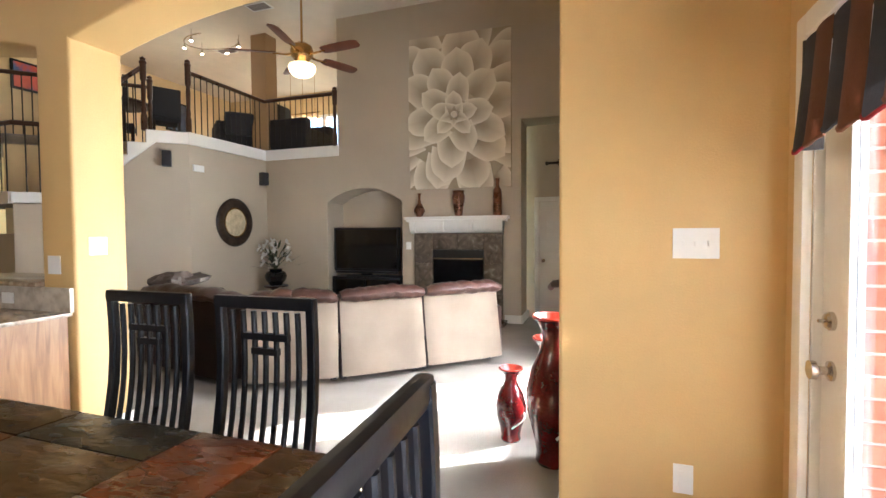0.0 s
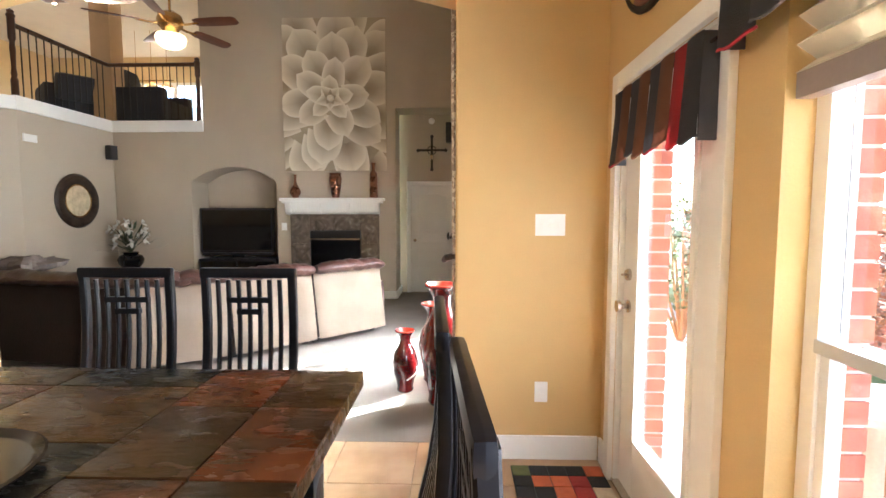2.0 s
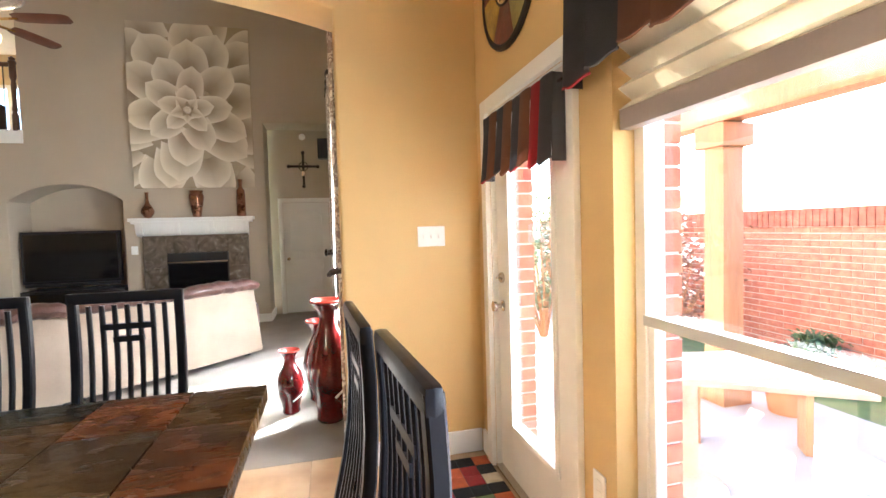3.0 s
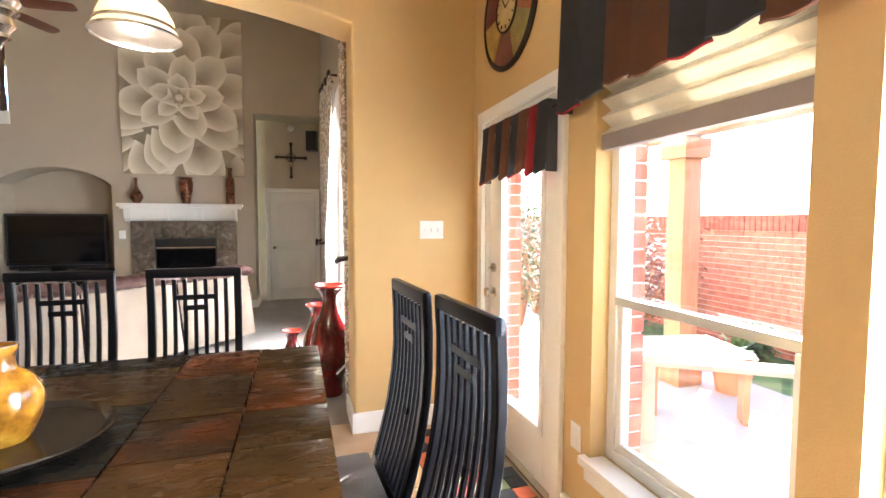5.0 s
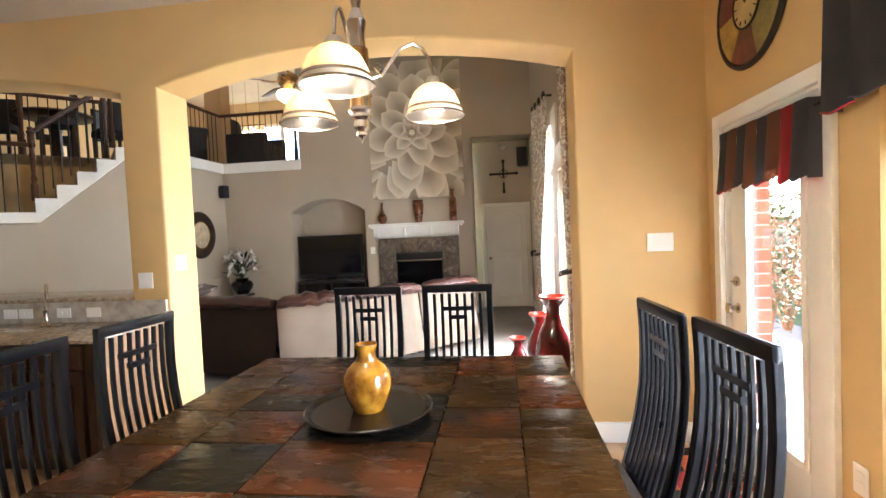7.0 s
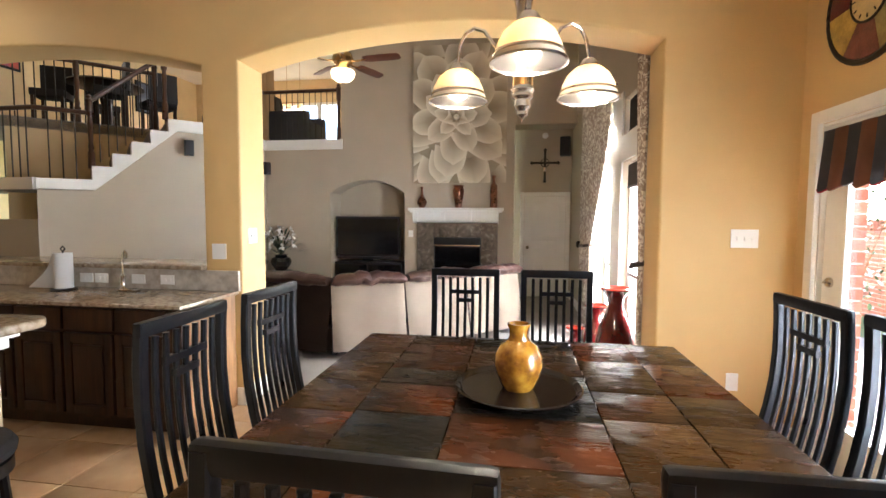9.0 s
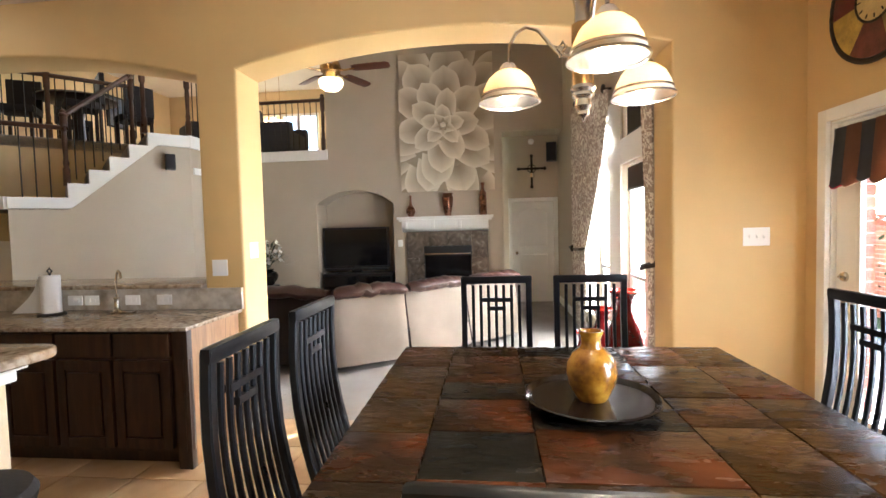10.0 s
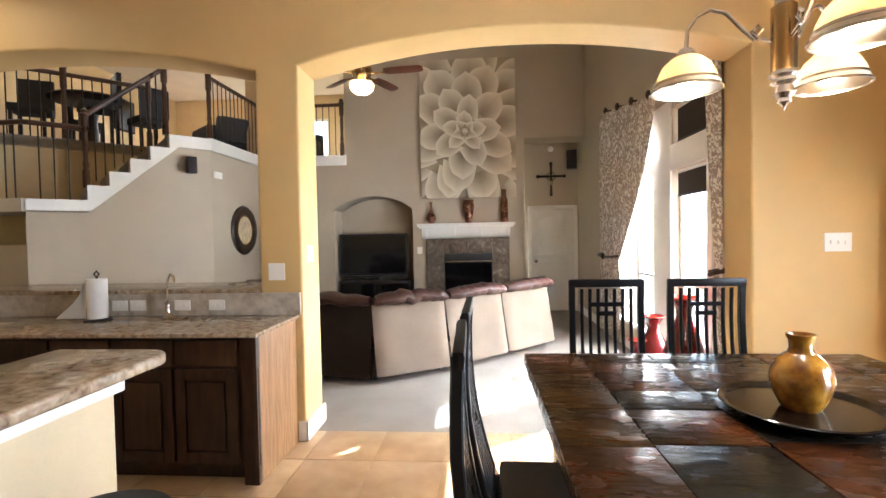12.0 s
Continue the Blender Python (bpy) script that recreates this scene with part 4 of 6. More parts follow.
while x > -9.0:
    x0 = x - 0.40
    part("drawer_front", boxes((x0 + 0.012, -0.622, 0.715, x - 0.012, -0.60, 0.865), bevel=0.008), DARKWOOD, cb)
    dd = part("cabinet_door", boxes((x0 + 0.012, -0.618, 0.13, x - 0.012, -0.60, 0.695), bevel=0.004), DARKWOOD, cb)
    part("raised_panel", boxes((x0 + 0.085, -0.634, 0.21, x - 0.085, -0.616, 0.615), bevel=0.012), DARKWOOD, dd)
    part("door_frame", boxes((x0 + 0.012, -0.63, 0.13, x0 + 0.07, -0.617, 0.695), (x - 0.07, -0.63, 0.13, x - 0.012, -0.617, 0.695), (x0 + 0.07, -0.63, 0.13, x - 0.07, -0.617, 0.195), (x0 + 0.07, -0.63, 0.63, x - 0.07, -0.617, 0.695), bevel=0.004), DARKWOOD, dd)
    x = x0
solid("countertop", boxes((-9.4, -0.66, 0.885, CE + 0.025, -0.001, 0.912), bevel=0.012), GRANITE, "polished speckled granite countertop", "countertop")
solid("backsplash", boxes((-7.9, -0.028, 0.913, AX0 - 0.015, -0.001, 1.072), bevel=0.003), GRANITE_EDGE, "pale stone backsplash under the bar top", "backsplash")
solid("bar_counter", boxes((-7.88, -0.045, 1.073, -4.23, 0.50, 1.105), bevel=0.012), GRANITE, "polished granite raised bar top", "counter")
for xo in (-4.54, -4.80, -5.14, -5.28):
    p = plate("outlet", 0.12, 0.075, (xo, -0.029, 0.99), 0, label="white outlet plate in the stone backsplash")
    part("socket", boxes((-0.035, -0.0095, -0.014, -0.008, -0.006, 0.014), (0.008, -0.0095, -0.014, 0.035, -0.006, 0.014), bevel=0.002), PLASTIC, p)
pt = thing("paper_towel_holder", (-5.30, -0.21, 0.913), "white paper towel roll on a dark iron holder", "paper towel holder")
part("base", lathe([(0.0, 0), (0.085, 0), (0.088, 0.008), (0.08, 0.014), (0.0, 0.016)], 24), IRON, pt)
part("spindle", tube([(0, 0, 0.01), (0, 0, 0.30), (0.02, 0, 0.325), (0, 0, 0.345), (-0.02, 0, 0.325), (0, 0, 0.30)], 0.006), IRON, pt)
part("roll", lathe([(0.02, 0.018), (0.062, 0.018), (0.062, 0.292), (0.02, 0.292)], 32), mat("paper", (0.80, 0.79, 0.76), 0.9, var=0.03, bump=0.2), pt, "white paper roll")
bm = bmesh.new()
gr = []
for i in range(7):
    u = i / 6
    gr.append([bm.verts.new((-0.06 - 0.20 * u, -0.03 - 0.03 * u, 0.02 + 0.002 * u)), bm.verts.new((-0.055 - 0.07 * u, -0.035, 0.29 - 0.16 * u))])
for a, b in zip(gr, gr[1:]):
    bm.faces.new((a[0], b[0], b[1], a[1]))
bmesh.ops.solidify(bm, geom=bm.faces[:], thickness=0.001)
part("loose_sheet", bm, bpy.data.materials["paper"], pt)
fc = thing("faucet", (-4.83, -0.15, 0.913), "chrome gooseneck faucet on the granite counter", "faucet")
part("base", lathe([(0.0, 0), (0.028, 0), (0.03, 0.01), (0.02, 0.03), (0.018, 0.10), (0.022, 0.115), (0.0, 0.125)], 20), CHROME, fc)
part("spout", tube([(0, 0, 0.10), (0.0, 0, 0.24), (0.012, -0.0, 0.29), (0.05, -0.03, 0.315), (0.09, -0.06, 0.30), (0.105, -0.075, 0.265)], 0.008, 10), CHROME, fc)
part("lever", tube([(0.0, -0.02, 0.04), (0.06, -0.05, 0.03), (0.10, -0.06, 0.012)], 0.008, 8), CHROME, fc)
part("plate", boxes((-0.03, -0.03, 0, 0.13, 0.03, 0.01), bevel=0.004), CHROME, fc)

il = thing("breakfast_bar", (0, 0, 0), "cream painted breakfast bar with granite top", "counter")
part("wall_panel", boxes((-4.13, -4.6, 0, -3.90, -1.76, 0.985)), mat("cream_paint", (0.66, 0.56, 0.37), 0.5, var=0.05, bump=0.05), il)
part("moulding", boxes((-4.18, -4.6, 0.985, -3.85, -1.71, 1.02), (-4.155, -4.6, 0.94, -3.875, -1.735, 0.985), bevel=0.01), WHITE, il, "white crown moulding")
corner = [(-3.85 + 0.10 * math.sin(radians(q)), -1.73 + 0.10 * math.cos(radians(q))) for q in range(0, 91, 10)]
part("countertop", prism([(-4.22, -4.7), (-4.22, -1.63)] + corner + [(-3.75, -4.7)], 0.04, axis="z", at=1.02, bevel=0.012), GRANITE, il, "speckled granite top")
st = thing("bar_stool", (-3.635, -2.15, 0), "dark bar stool with round black leather seat", "stool")
part("seat", lathe([(0.0, 0.665), (0.16, 0.665), (0.185, 0.68), (0.19, 0.705), (0.175, 0.73), (0.10, 0.742), (0, 0.744)], 32), LOFTFAB, st)
part("seat_ring", lathe([(0.17, 0.62), (0.178, 0.62), (0.178, 0.665), (0.17, 0.665)], 32), BLACKWOOD, st)
for a in (45, 135, 225, 315):
    ca, sa = math.cos(radians(a)), math.sin(radians(a))
    part("leg", tube([(0.14 * ca, 0.14 * sa, 0.65), (0.19 * ca, 0.19 * sa, 0.0)], 0.016, 8), BLACKWOOD, st)
part("foot_ring", tube([(0.178 * math.cos(2 * math.pi * q / 28), 0.178 * math.sin(2 * math.pi * q / 28), 0.22) for q in range(29)], 0.009, 6), CHROME, st)

# ---- living room things ----
# painted flower panel: overlapping cupped petals in relief on a board
PETAL = bpy.data.materials.new("petal_painted_shading")
PETAL.use_nodes = True
pn, pl_ = PETAL.node_tree.nodes, PETAL.node_tree.links
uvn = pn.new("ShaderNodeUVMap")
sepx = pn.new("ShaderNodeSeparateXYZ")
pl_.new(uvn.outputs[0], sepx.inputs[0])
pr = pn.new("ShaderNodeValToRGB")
# petal shading is painted into the colour: dark hollows, pale rims
PETAL_SHADING = ((0.0, (0.27, 0.21, 0.135)), (0.35, (0.38, 0.305, 0.205)), (0.75, (0.60, 0.52, 0.385)), (1.0, (0.76, 0.69, 0.55)))
for k_, (p_, c_) in enumerate(PETAL_SHADING):
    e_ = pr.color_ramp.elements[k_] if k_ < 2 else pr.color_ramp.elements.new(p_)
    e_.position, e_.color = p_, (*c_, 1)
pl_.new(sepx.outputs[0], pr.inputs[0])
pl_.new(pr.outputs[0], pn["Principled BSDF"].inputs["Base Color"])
pn["Principled BSDF"].inputs["Roughness"].default_value = 0.75
AW, A0, A1 = (-3.66, -1.985), 2.13, 4.57
art = thing("wall_art", (0, 0, 0), "tall beige relief panel of a layered dahlia flower", "wall art")
part("board", boxes((AW[0], LY - 0.03, A0, AW[1], LY - 0.002, A1), bevel=0.004), mat("beige_canvas", (0.42, 0.345, 0.23), 0.8, var=0.1), art)
FCX, FCZ = -2.87, 3.28
bm = bmesh.new()
uvl = bm.loops.layers.uv.new("UVMap")
rngp = random.Random(11)


def petal(cx, cz, ang, length, width, y, tip):
    """A cupped petal from (cx, cz) outwards; u runs from its hollow to its rim."""
    n, mrow = 18, 7
    d, s = Vector((math.sin(ang), math.cos(ang))), Vector((math.cos(ang), -math.sin(ang)))
    rim = []
    for k in range(n + 1):
        t = -1 + 2 * k / n
        w = width * math.sin(t * math.pi / 2 * 1.0)
        u = length * (math.cos(abs(t) ** 1.25 * math.pi / 2) ** 0.62)
        if abs(t) < 0.3:
            u += tip * (1 - abs(t) / 0.3) ** 1.4
        rim.append((u * (1 + rngp.uniform(-0.01, 0.01)), w))
    core = (length * 0.12, 0.0)
    grid = []
    for j in range(mrow + 1):
        f = j / mrow
        row = []
        for u, w in rim:
            uu, ww = core[0] + (u - core[0]) * f, core[1] + (w - core[1]) * f
            p = d * uu + s * ww
            row.append(bm.verts.new((cx + p.x, y - 0.002 - 0.012 * f * f, cz + p.y)))
        grid.append(row)
    for j in range(mrow):
        for k in range(n):
            f = bm.faces.new((grid[j][k], grid[j][k + 1], grid[j + 1][k + 1], grid[j + 1][k]))
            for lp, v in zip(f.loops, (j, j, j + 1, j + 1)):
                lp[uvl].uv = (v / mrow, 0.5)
            f.smooth = True


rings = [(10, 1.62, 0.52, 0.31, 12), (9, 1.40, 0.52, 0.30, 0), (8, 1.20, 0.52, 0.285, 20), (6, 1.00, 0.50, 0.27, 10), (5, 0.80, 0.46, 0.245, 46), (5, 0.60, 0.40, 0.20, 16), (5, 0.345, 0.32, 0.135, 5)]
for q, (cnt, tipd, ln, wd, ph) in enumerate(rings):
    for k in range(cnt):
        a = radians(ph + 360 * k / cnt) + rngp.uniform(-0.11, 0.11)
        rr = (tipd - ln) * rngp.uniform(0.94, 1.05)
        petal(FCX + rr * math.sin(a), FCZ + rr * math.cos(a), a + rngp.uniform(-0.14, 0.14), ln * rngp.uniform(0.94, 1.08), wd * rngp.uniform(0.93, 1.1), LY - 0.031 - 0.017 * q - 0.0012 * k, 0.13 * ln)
for co, no in (((AW[0], 0, 0), (-1, 0, 0)), ((AW[1], 0, 0), (1, 0, 0)), ((0, 0, A0), (0, 0, -1)), ((0, 0, A1), (0, 0, 1))):
    bmesh.ops.bisect_plane(bm, geom=bm.verts[:] + bm.edges[:] + bm.faces[:], plane_co=co, plane_no=no, clear_outer=True)
part("petals", bm, PETAL, art, "taupe petals with shading painted from dark hollow to cream rim")
part("flower_heart", lathe([(0.018, 0.155), (0.03, 0.165), (0.045, 0.162), (0.05, 0.15), (0.05, 0.12)], 20, m=Matrix.Rotation(radians(90), 4, "X")), mat("cream_petal_paint", (0.70, 0.63, 0.50), 0.75), art).location = (FCX, LY, FCZ)

# fireplace
fp = thing("fireplace", (0, 0, 0), "brown marble fireplace with black firebox and white mantel", "fireplace")
FY = LY - 0.05
for x0, x1, z0, z1 in ((-3.60, -3.28, 0.0, 0.45), (-3.60, -3.28, 0.45, 0.93), (-3.60, -3.28, 0.93, 1.42), (-2.42, -2.12, 0.0, 0.45), (-2.42, -2.12, 0.45, 0.93), (-2.42, -2.12, 0.93, 1.42), (-3.28, -2.85, 1.15, 1.42), (-2.85, -2.42, 1.15, 1.42)):
    part("stone_slab", boxes((x0 + 0.002, FY, z0 + 0.002, x1 - 0.002, LY - 0.002, z1 - 0.002), bevel=0.003), STONE, fp)
part("firebox", boxes((-3.28, FY + 0.03, 0.05, -2.42, LY - 0.001, 1.15)), BLACK, fp)
part("louver", boxes((-3.27, FY - 0.005, 1.02, -2.43, FY + 0.02, 1.14), bevel=0.004), BLACK, fp)
part("metal_strip", boxes((-3.27, FY - 0.012, 0.99, -2.43, FY + 0.01, 1.015), bevel=0.003), CHROME, fp)
part("glass_front", boxes((-3.26, FY + 0.0, 0.2, -2.44, FY + 0.012, 0.985)), SCREEN, fp)
mtl = part("mantel_shelf", boxes((-3.75, 4.96, 1.635, -2.02, LY - 0.001, 1.685), (-3.72, 4.985, 1.60, -2.05, LY - 0.001, 1.635), bevel=0.008), WHITE, fp)
cv = []
for k in range(7):
    a = k / 6 * math.pi / 2
    cv.append((5.0 + 0.07 * (1 - math.cos(a)) * 0.9, 1.60 - 0.17 * math.sin(a)))
part("mantel_cove", prism([(LY - 0.002, 1.60)] + cv + [(LY - 0.002, 1.41)], 1.56, axis="x", at=-3.67), WHITE, fp)
for x in (-3.60, -3.10, -2.62, -2.14):
    part("corbel", prism([(LY - 0.004, 1.60)] + [(a - 0.022, b) for a, b in cv] + [(LY - 0.004, 1.395)], 0.06, axis="x", at=x - 0.03, bevel=0.004), WHITE, fp)
part("hearth", boxes((-3.65, 4.72, 0, -2.05, FY, 0.06), bevel=0.006), STONE, fp)


def turned(name, prof, at, m_, label, cat, group="", n=32):
    o = solid(name, lathe(prof, n), m_, label, cat, group=group)
    o.location = at
    return o


MY = 5.04
turned("vase", [(0, 0), (0.045, 0), (0.05, 0.02), (0.085, 0.07), (0.09, 0.11), (0.07, 0.16), (0.03, 0.22), (0.018, 0.29), (0.02, 0.36), (0.03, 0.38), (0.02, 0.38), (0.012, 0.3), (0, 0.29)], (-3.50, MY, 1.686), BRONZE, "small copper bottle vase on the mantel", "vase", "vases on the mantel")
turned("vase", [(0, 0), (0.055, 0), (0.06, 0.02), (0.085, 0.16), (0.105, 0.30), (0.10, 0.34), (0.085, 0.37), (0.10, 0.40), (0.092, 0.4), (0.076, 0.37), (0.08, 0.3), (0, 0.28)], (-2.83, MY, 1.686), BRONZE, "wide copper urn vase on the mantel", "vase", "vases on the mantel")
turned("vase", [(0, 0), (0.065, 0), (0.068, 0.02), (0.066, 0.30), (0.06, 0.40), (0.03, 0.44), (0.026, 0.50), (0.034, 0.57), (0.026, 0.57), (0.018, 0.5), (0, 0.48)], (-2.20, MY, 1.686), BRONZE, "tall copper cylinder vase on the mantel", "vase", "vases on the mantel")
plate("outlet", 0.09, 0.125, (-3.72, LY - 0.001, 1.21), 0, 0, 2, label="white outlet plate beside the fireplace")

# television and stand in the niche
ts = thing("tv_stand", (-4.56, 5.38, 0), "low black media stand in the niche", "cabinet")
part("body", boxes((-0.66, -0.24, 0.06, 0.66, 0.22, 0.66), bevel=0.008), BLACK, ts)
for x in (-0.33, 0.33):
    part("cabinet_door", boxes((x - 0.31, -0.258, 0.1, x + 0.31, -0.24, 0.62), bevel=0.006), SCREEN, ts)
part("plinth", boxes((-0.6, -0.2, 0, 0.6, 0.2, 0.06)), BLACK, ts)
tv = thing("television", (-4.60, 5.27, 0.66), "large black flat television, switched off", "television")
part("bezel", boxes((-0.635, -0.03, 0.10, 0.635, 0.05, 0.865), bevel=0.012), BLACK, tv)
part("screen", boxes((-0.60, -0.034, 0.14, 0.60, -0.03, 0.83)), SCREEN, tv)
part("speaker_bar", boxes((-0.6, -0.04, 0.055, 0.6, 0.03, 0.098), bevel=0.008), BLACK, tv)
part("stand", boxes((-0.35, -0.1, 0.0, 0.35, 0.12, 0.02), (-0.1, -0.02, 0.02, 0.1, 0.03, 0.1), bevel=0.005), BLACK, tv)


def speaker(at, turn, label, size=1.0):
    s = thing("wall_speaker", at, label, "speaker", "wall speakers", turn=turn)
    s.scale = (size, size, size)
    part("cabinet", boxes((-0.062, -0.17, -0.115, 0.062, -0.05, 0.115), bevel=0.012), BLACK, s)
    part("grille", boxes((-0.054, -0.182, -0.106, 0.054, -0.17, 0.106), bevel=0.005), LOFTFAB, s)
    part("bracket", boxes((-0.02, -0.05, -0.03, 0.02, 0.0, 0.03)), IRON, s)


speaker((-6.78, 3.19, 2.535), 45, "small black wall speaker under the stairs")
speaker((FX + 0.002, LY - 0.15, 2.42), 70, "small black wall speaker in the room corner")
speaker((-0.885, 5.762, 2.83), -12, "black wall speaker tilted above the closet door", 1.5)
th = thing("thermostat", (FX + 0.001, 3.55, 2.44), "white alarm panel on the taupe wall", "panel", turn=90)
part("case", boxes((-0.10, -0.025, -0.05, 0.10, 0.0, 0.05), bevel=0.006), PLASTIC, th)
sd = solid("smoke_detector", lathe([(0, 0.0), (0.05, 0.0), (0.055, 0.02), (0.04, 0.03), (0, 0.032)], 20, m=Matrix.Rotation(radians(90), 4, "X")), PLASTIC, "small white sensor above the alcove door", "sensor")
sd.location = (-1.28, 5.764, 3.06)

cr = thing("wall_cross", (-1.277, 5.764, 2.50), "dark wrought iron scroll cross on taupe wall", "wall cross")
part("upright", boxes((-0.02, -0.03, -0.28, 0.02, -0.004, 0.28), bevel=0.006), IRON, cr)
part("crossbar", boxes((-0.235, -0.034, 0.03, 0.235, -0.008, 0.07), bevel=0.006), IRON, cr)
for x, z in ((0, 0.29), (0, -0.29), (-0.245, 0.05), (0.245, 0.05)):
    part("finial", lathe([(0, -0.035), (0.025, -0.02), (0.034, 0.0), (0.025, 0.02), (0, 0.035)], 10, at=(x, -0.02, z)), IRON, cr)
part("scroll", tube([(0.075 * math.cos(t), -0.02, 0.05 + 0.075 * math.sin(t)) for t in [2 * math.pi * q / 20 for q in range(21)]], 0.008, 6), IRON, cr)
part("figure", boxes((-0.03, -0.05, -0.12, 0.03, -0.03, -0.03), bevel=0.012), CHROME, cr)

mr = thing("wall_medallion", (FX + 0.001, 4.28, 1.62), "round wall mirror, reflection painted as tan centre, dark bronze frame", "wall decor", turn=90)
R90 = Matrix.Rotation(radians(90), 4, "X")
part("frame", lathe([(0.235, 0.0), (0.40, 0.0), (0.41, 0.02), (0.38, 0.05), (0.33, 0.055), (0.27, 0.04), (0.235, 0.025)], 48, m=R90), mat("dark_bronze_frame", (0.04, 0.025, 0.016), 0.4, 0.4, var=0.5, scale=10), mr)
# satin tan paint stands in for the pale reflection in the mirror's centre
gm = mat("tan_painted_reflection", (0.55, 0.45, 0.29), 0.35, var=0.25, scale=12, bump=0.1)
part("centre", lathe([(0, 0.034), (0.22, 0.034), (0.24, 0.026)], 48, m=R90), gm, mr)
part("inner_ring", tube([(0.24 * math.cos(2 * math.pi * q / 40), -0.03, 0.24 * math.sin(2 * math.pi * q / 40)) for q in range(41)], 0.012, 6), BRASS, mr, "thin gold ring")

# urn of white lilies on a dark stand
sdn = thing("plant_stand", (-6.10, 4.72, 0), "dark round wooden pedestal stand", "stand")
part("top", lathe([(0, 0.49), (0.20, 0.49), (0.21, 0.505), (0.2, 0.52), (0, 0.52)], 28), DARKWOOD, sdn)
part("pedestal", lathe([(0.16, 0.0), (0.17, 0.03), (0.08, 0.07), (0.05, 0.2), (0.07, 0.3), (0.05, 0.42), (0.12, 0.49)], 24), DARKWOOD, sdn)
ur = thing("flower_urn", (-6.10, 4.72, 0.52), "black urn of white silk lilies with leaves", "flower arrangement")
part("urn", lathe([(0, 0), (0.10, 0), (0.11, 0.02), (0.17, 0.10), (0.19, 0.17), (0.16, 0.23), (0.10, 0.26), (0.12, 0.29), (0.10, 0.285), (0, 0.27)], 28), SCREEN, ur)
LEAFG = mat("dark_leaf", (0.035, 0.05, 0.02), 0.5, var=0.4)
LILY = mat("white_petal", (0.72, 0.70, 0.64), 0.6, var=0.08)
rl = random.Random(3)


def blade(bm, p, d, ln, w, bend):
    d = d.normalized()
    s = d.cross(Vector((0, 0, 1)))
    s = s.normalized() if s.length > 1e-3 else Vector((1, 0, 0))
    rows_ = []
    for k in range(5):
        f = k / 4
        c = p + d * ln * f + Vector((0, 0, -bend * f * f))
        ww = w * math.sin(math.pi * (0.12 + 0.86 * f)) ** 0.8
        rows_.append((bm.verts.new(c - s * ww), bm.verts.new(c + s * ww)))
    for a, b in zip(rows_, rows_[1:]):
        bm.faces.new((a[0], a[1], b[1], b[0]))


for k in range(17):
    a, rad = rl.uniform(0, 6.28), rl.uniform(0.05, 0.27)
    hd = Vector((rad * math.cos(a), rad * math.sin(a), rl.uniform(0.38, 0.80)))
    part("stem", tube([(0, 0, 0.27), (hd.x * 0.4, hd.y * 0.4, hd.z * 0.6 + 0.1), tuple(hd)], 0.005, 5), LEAFG, ur)
    bm = bmesh.new()
    out = Vector((math.cos(a), math.sin(a) - 0.4, 0.35)).normalized()
    for q in range(6):
        t = q * math.pi / 3
        u = out.orthogonal().normalized()
        v = out.cross(u)
        blade(bm, hd, out * 0.6 + u * math.cos(t) + v * math.sin(t), 0.095, 0.027, 0.02)
    part("lily", bm, LILY, ur, "white lily bloom")
bm = bmesh.new()
for k in range(60):
    a, e = rl.uniform(0, 6.28), rl.uniform(0.1, 1.4)
    d = Vector((math.cos(a) * math.cos(e), math.sin(a) * math.cos(e), math.sin(e)))
    blade(bm, Vector((0, 0, 0.28)) + d * rl.uniform(0.05, 0.42), d + Vector((0, 0, 0.2)), rl.uniform(0.12, 0.24), rl.uniform(0.012, 0.026), 0.06)
part("foliage", bm, LEAFG, ur)

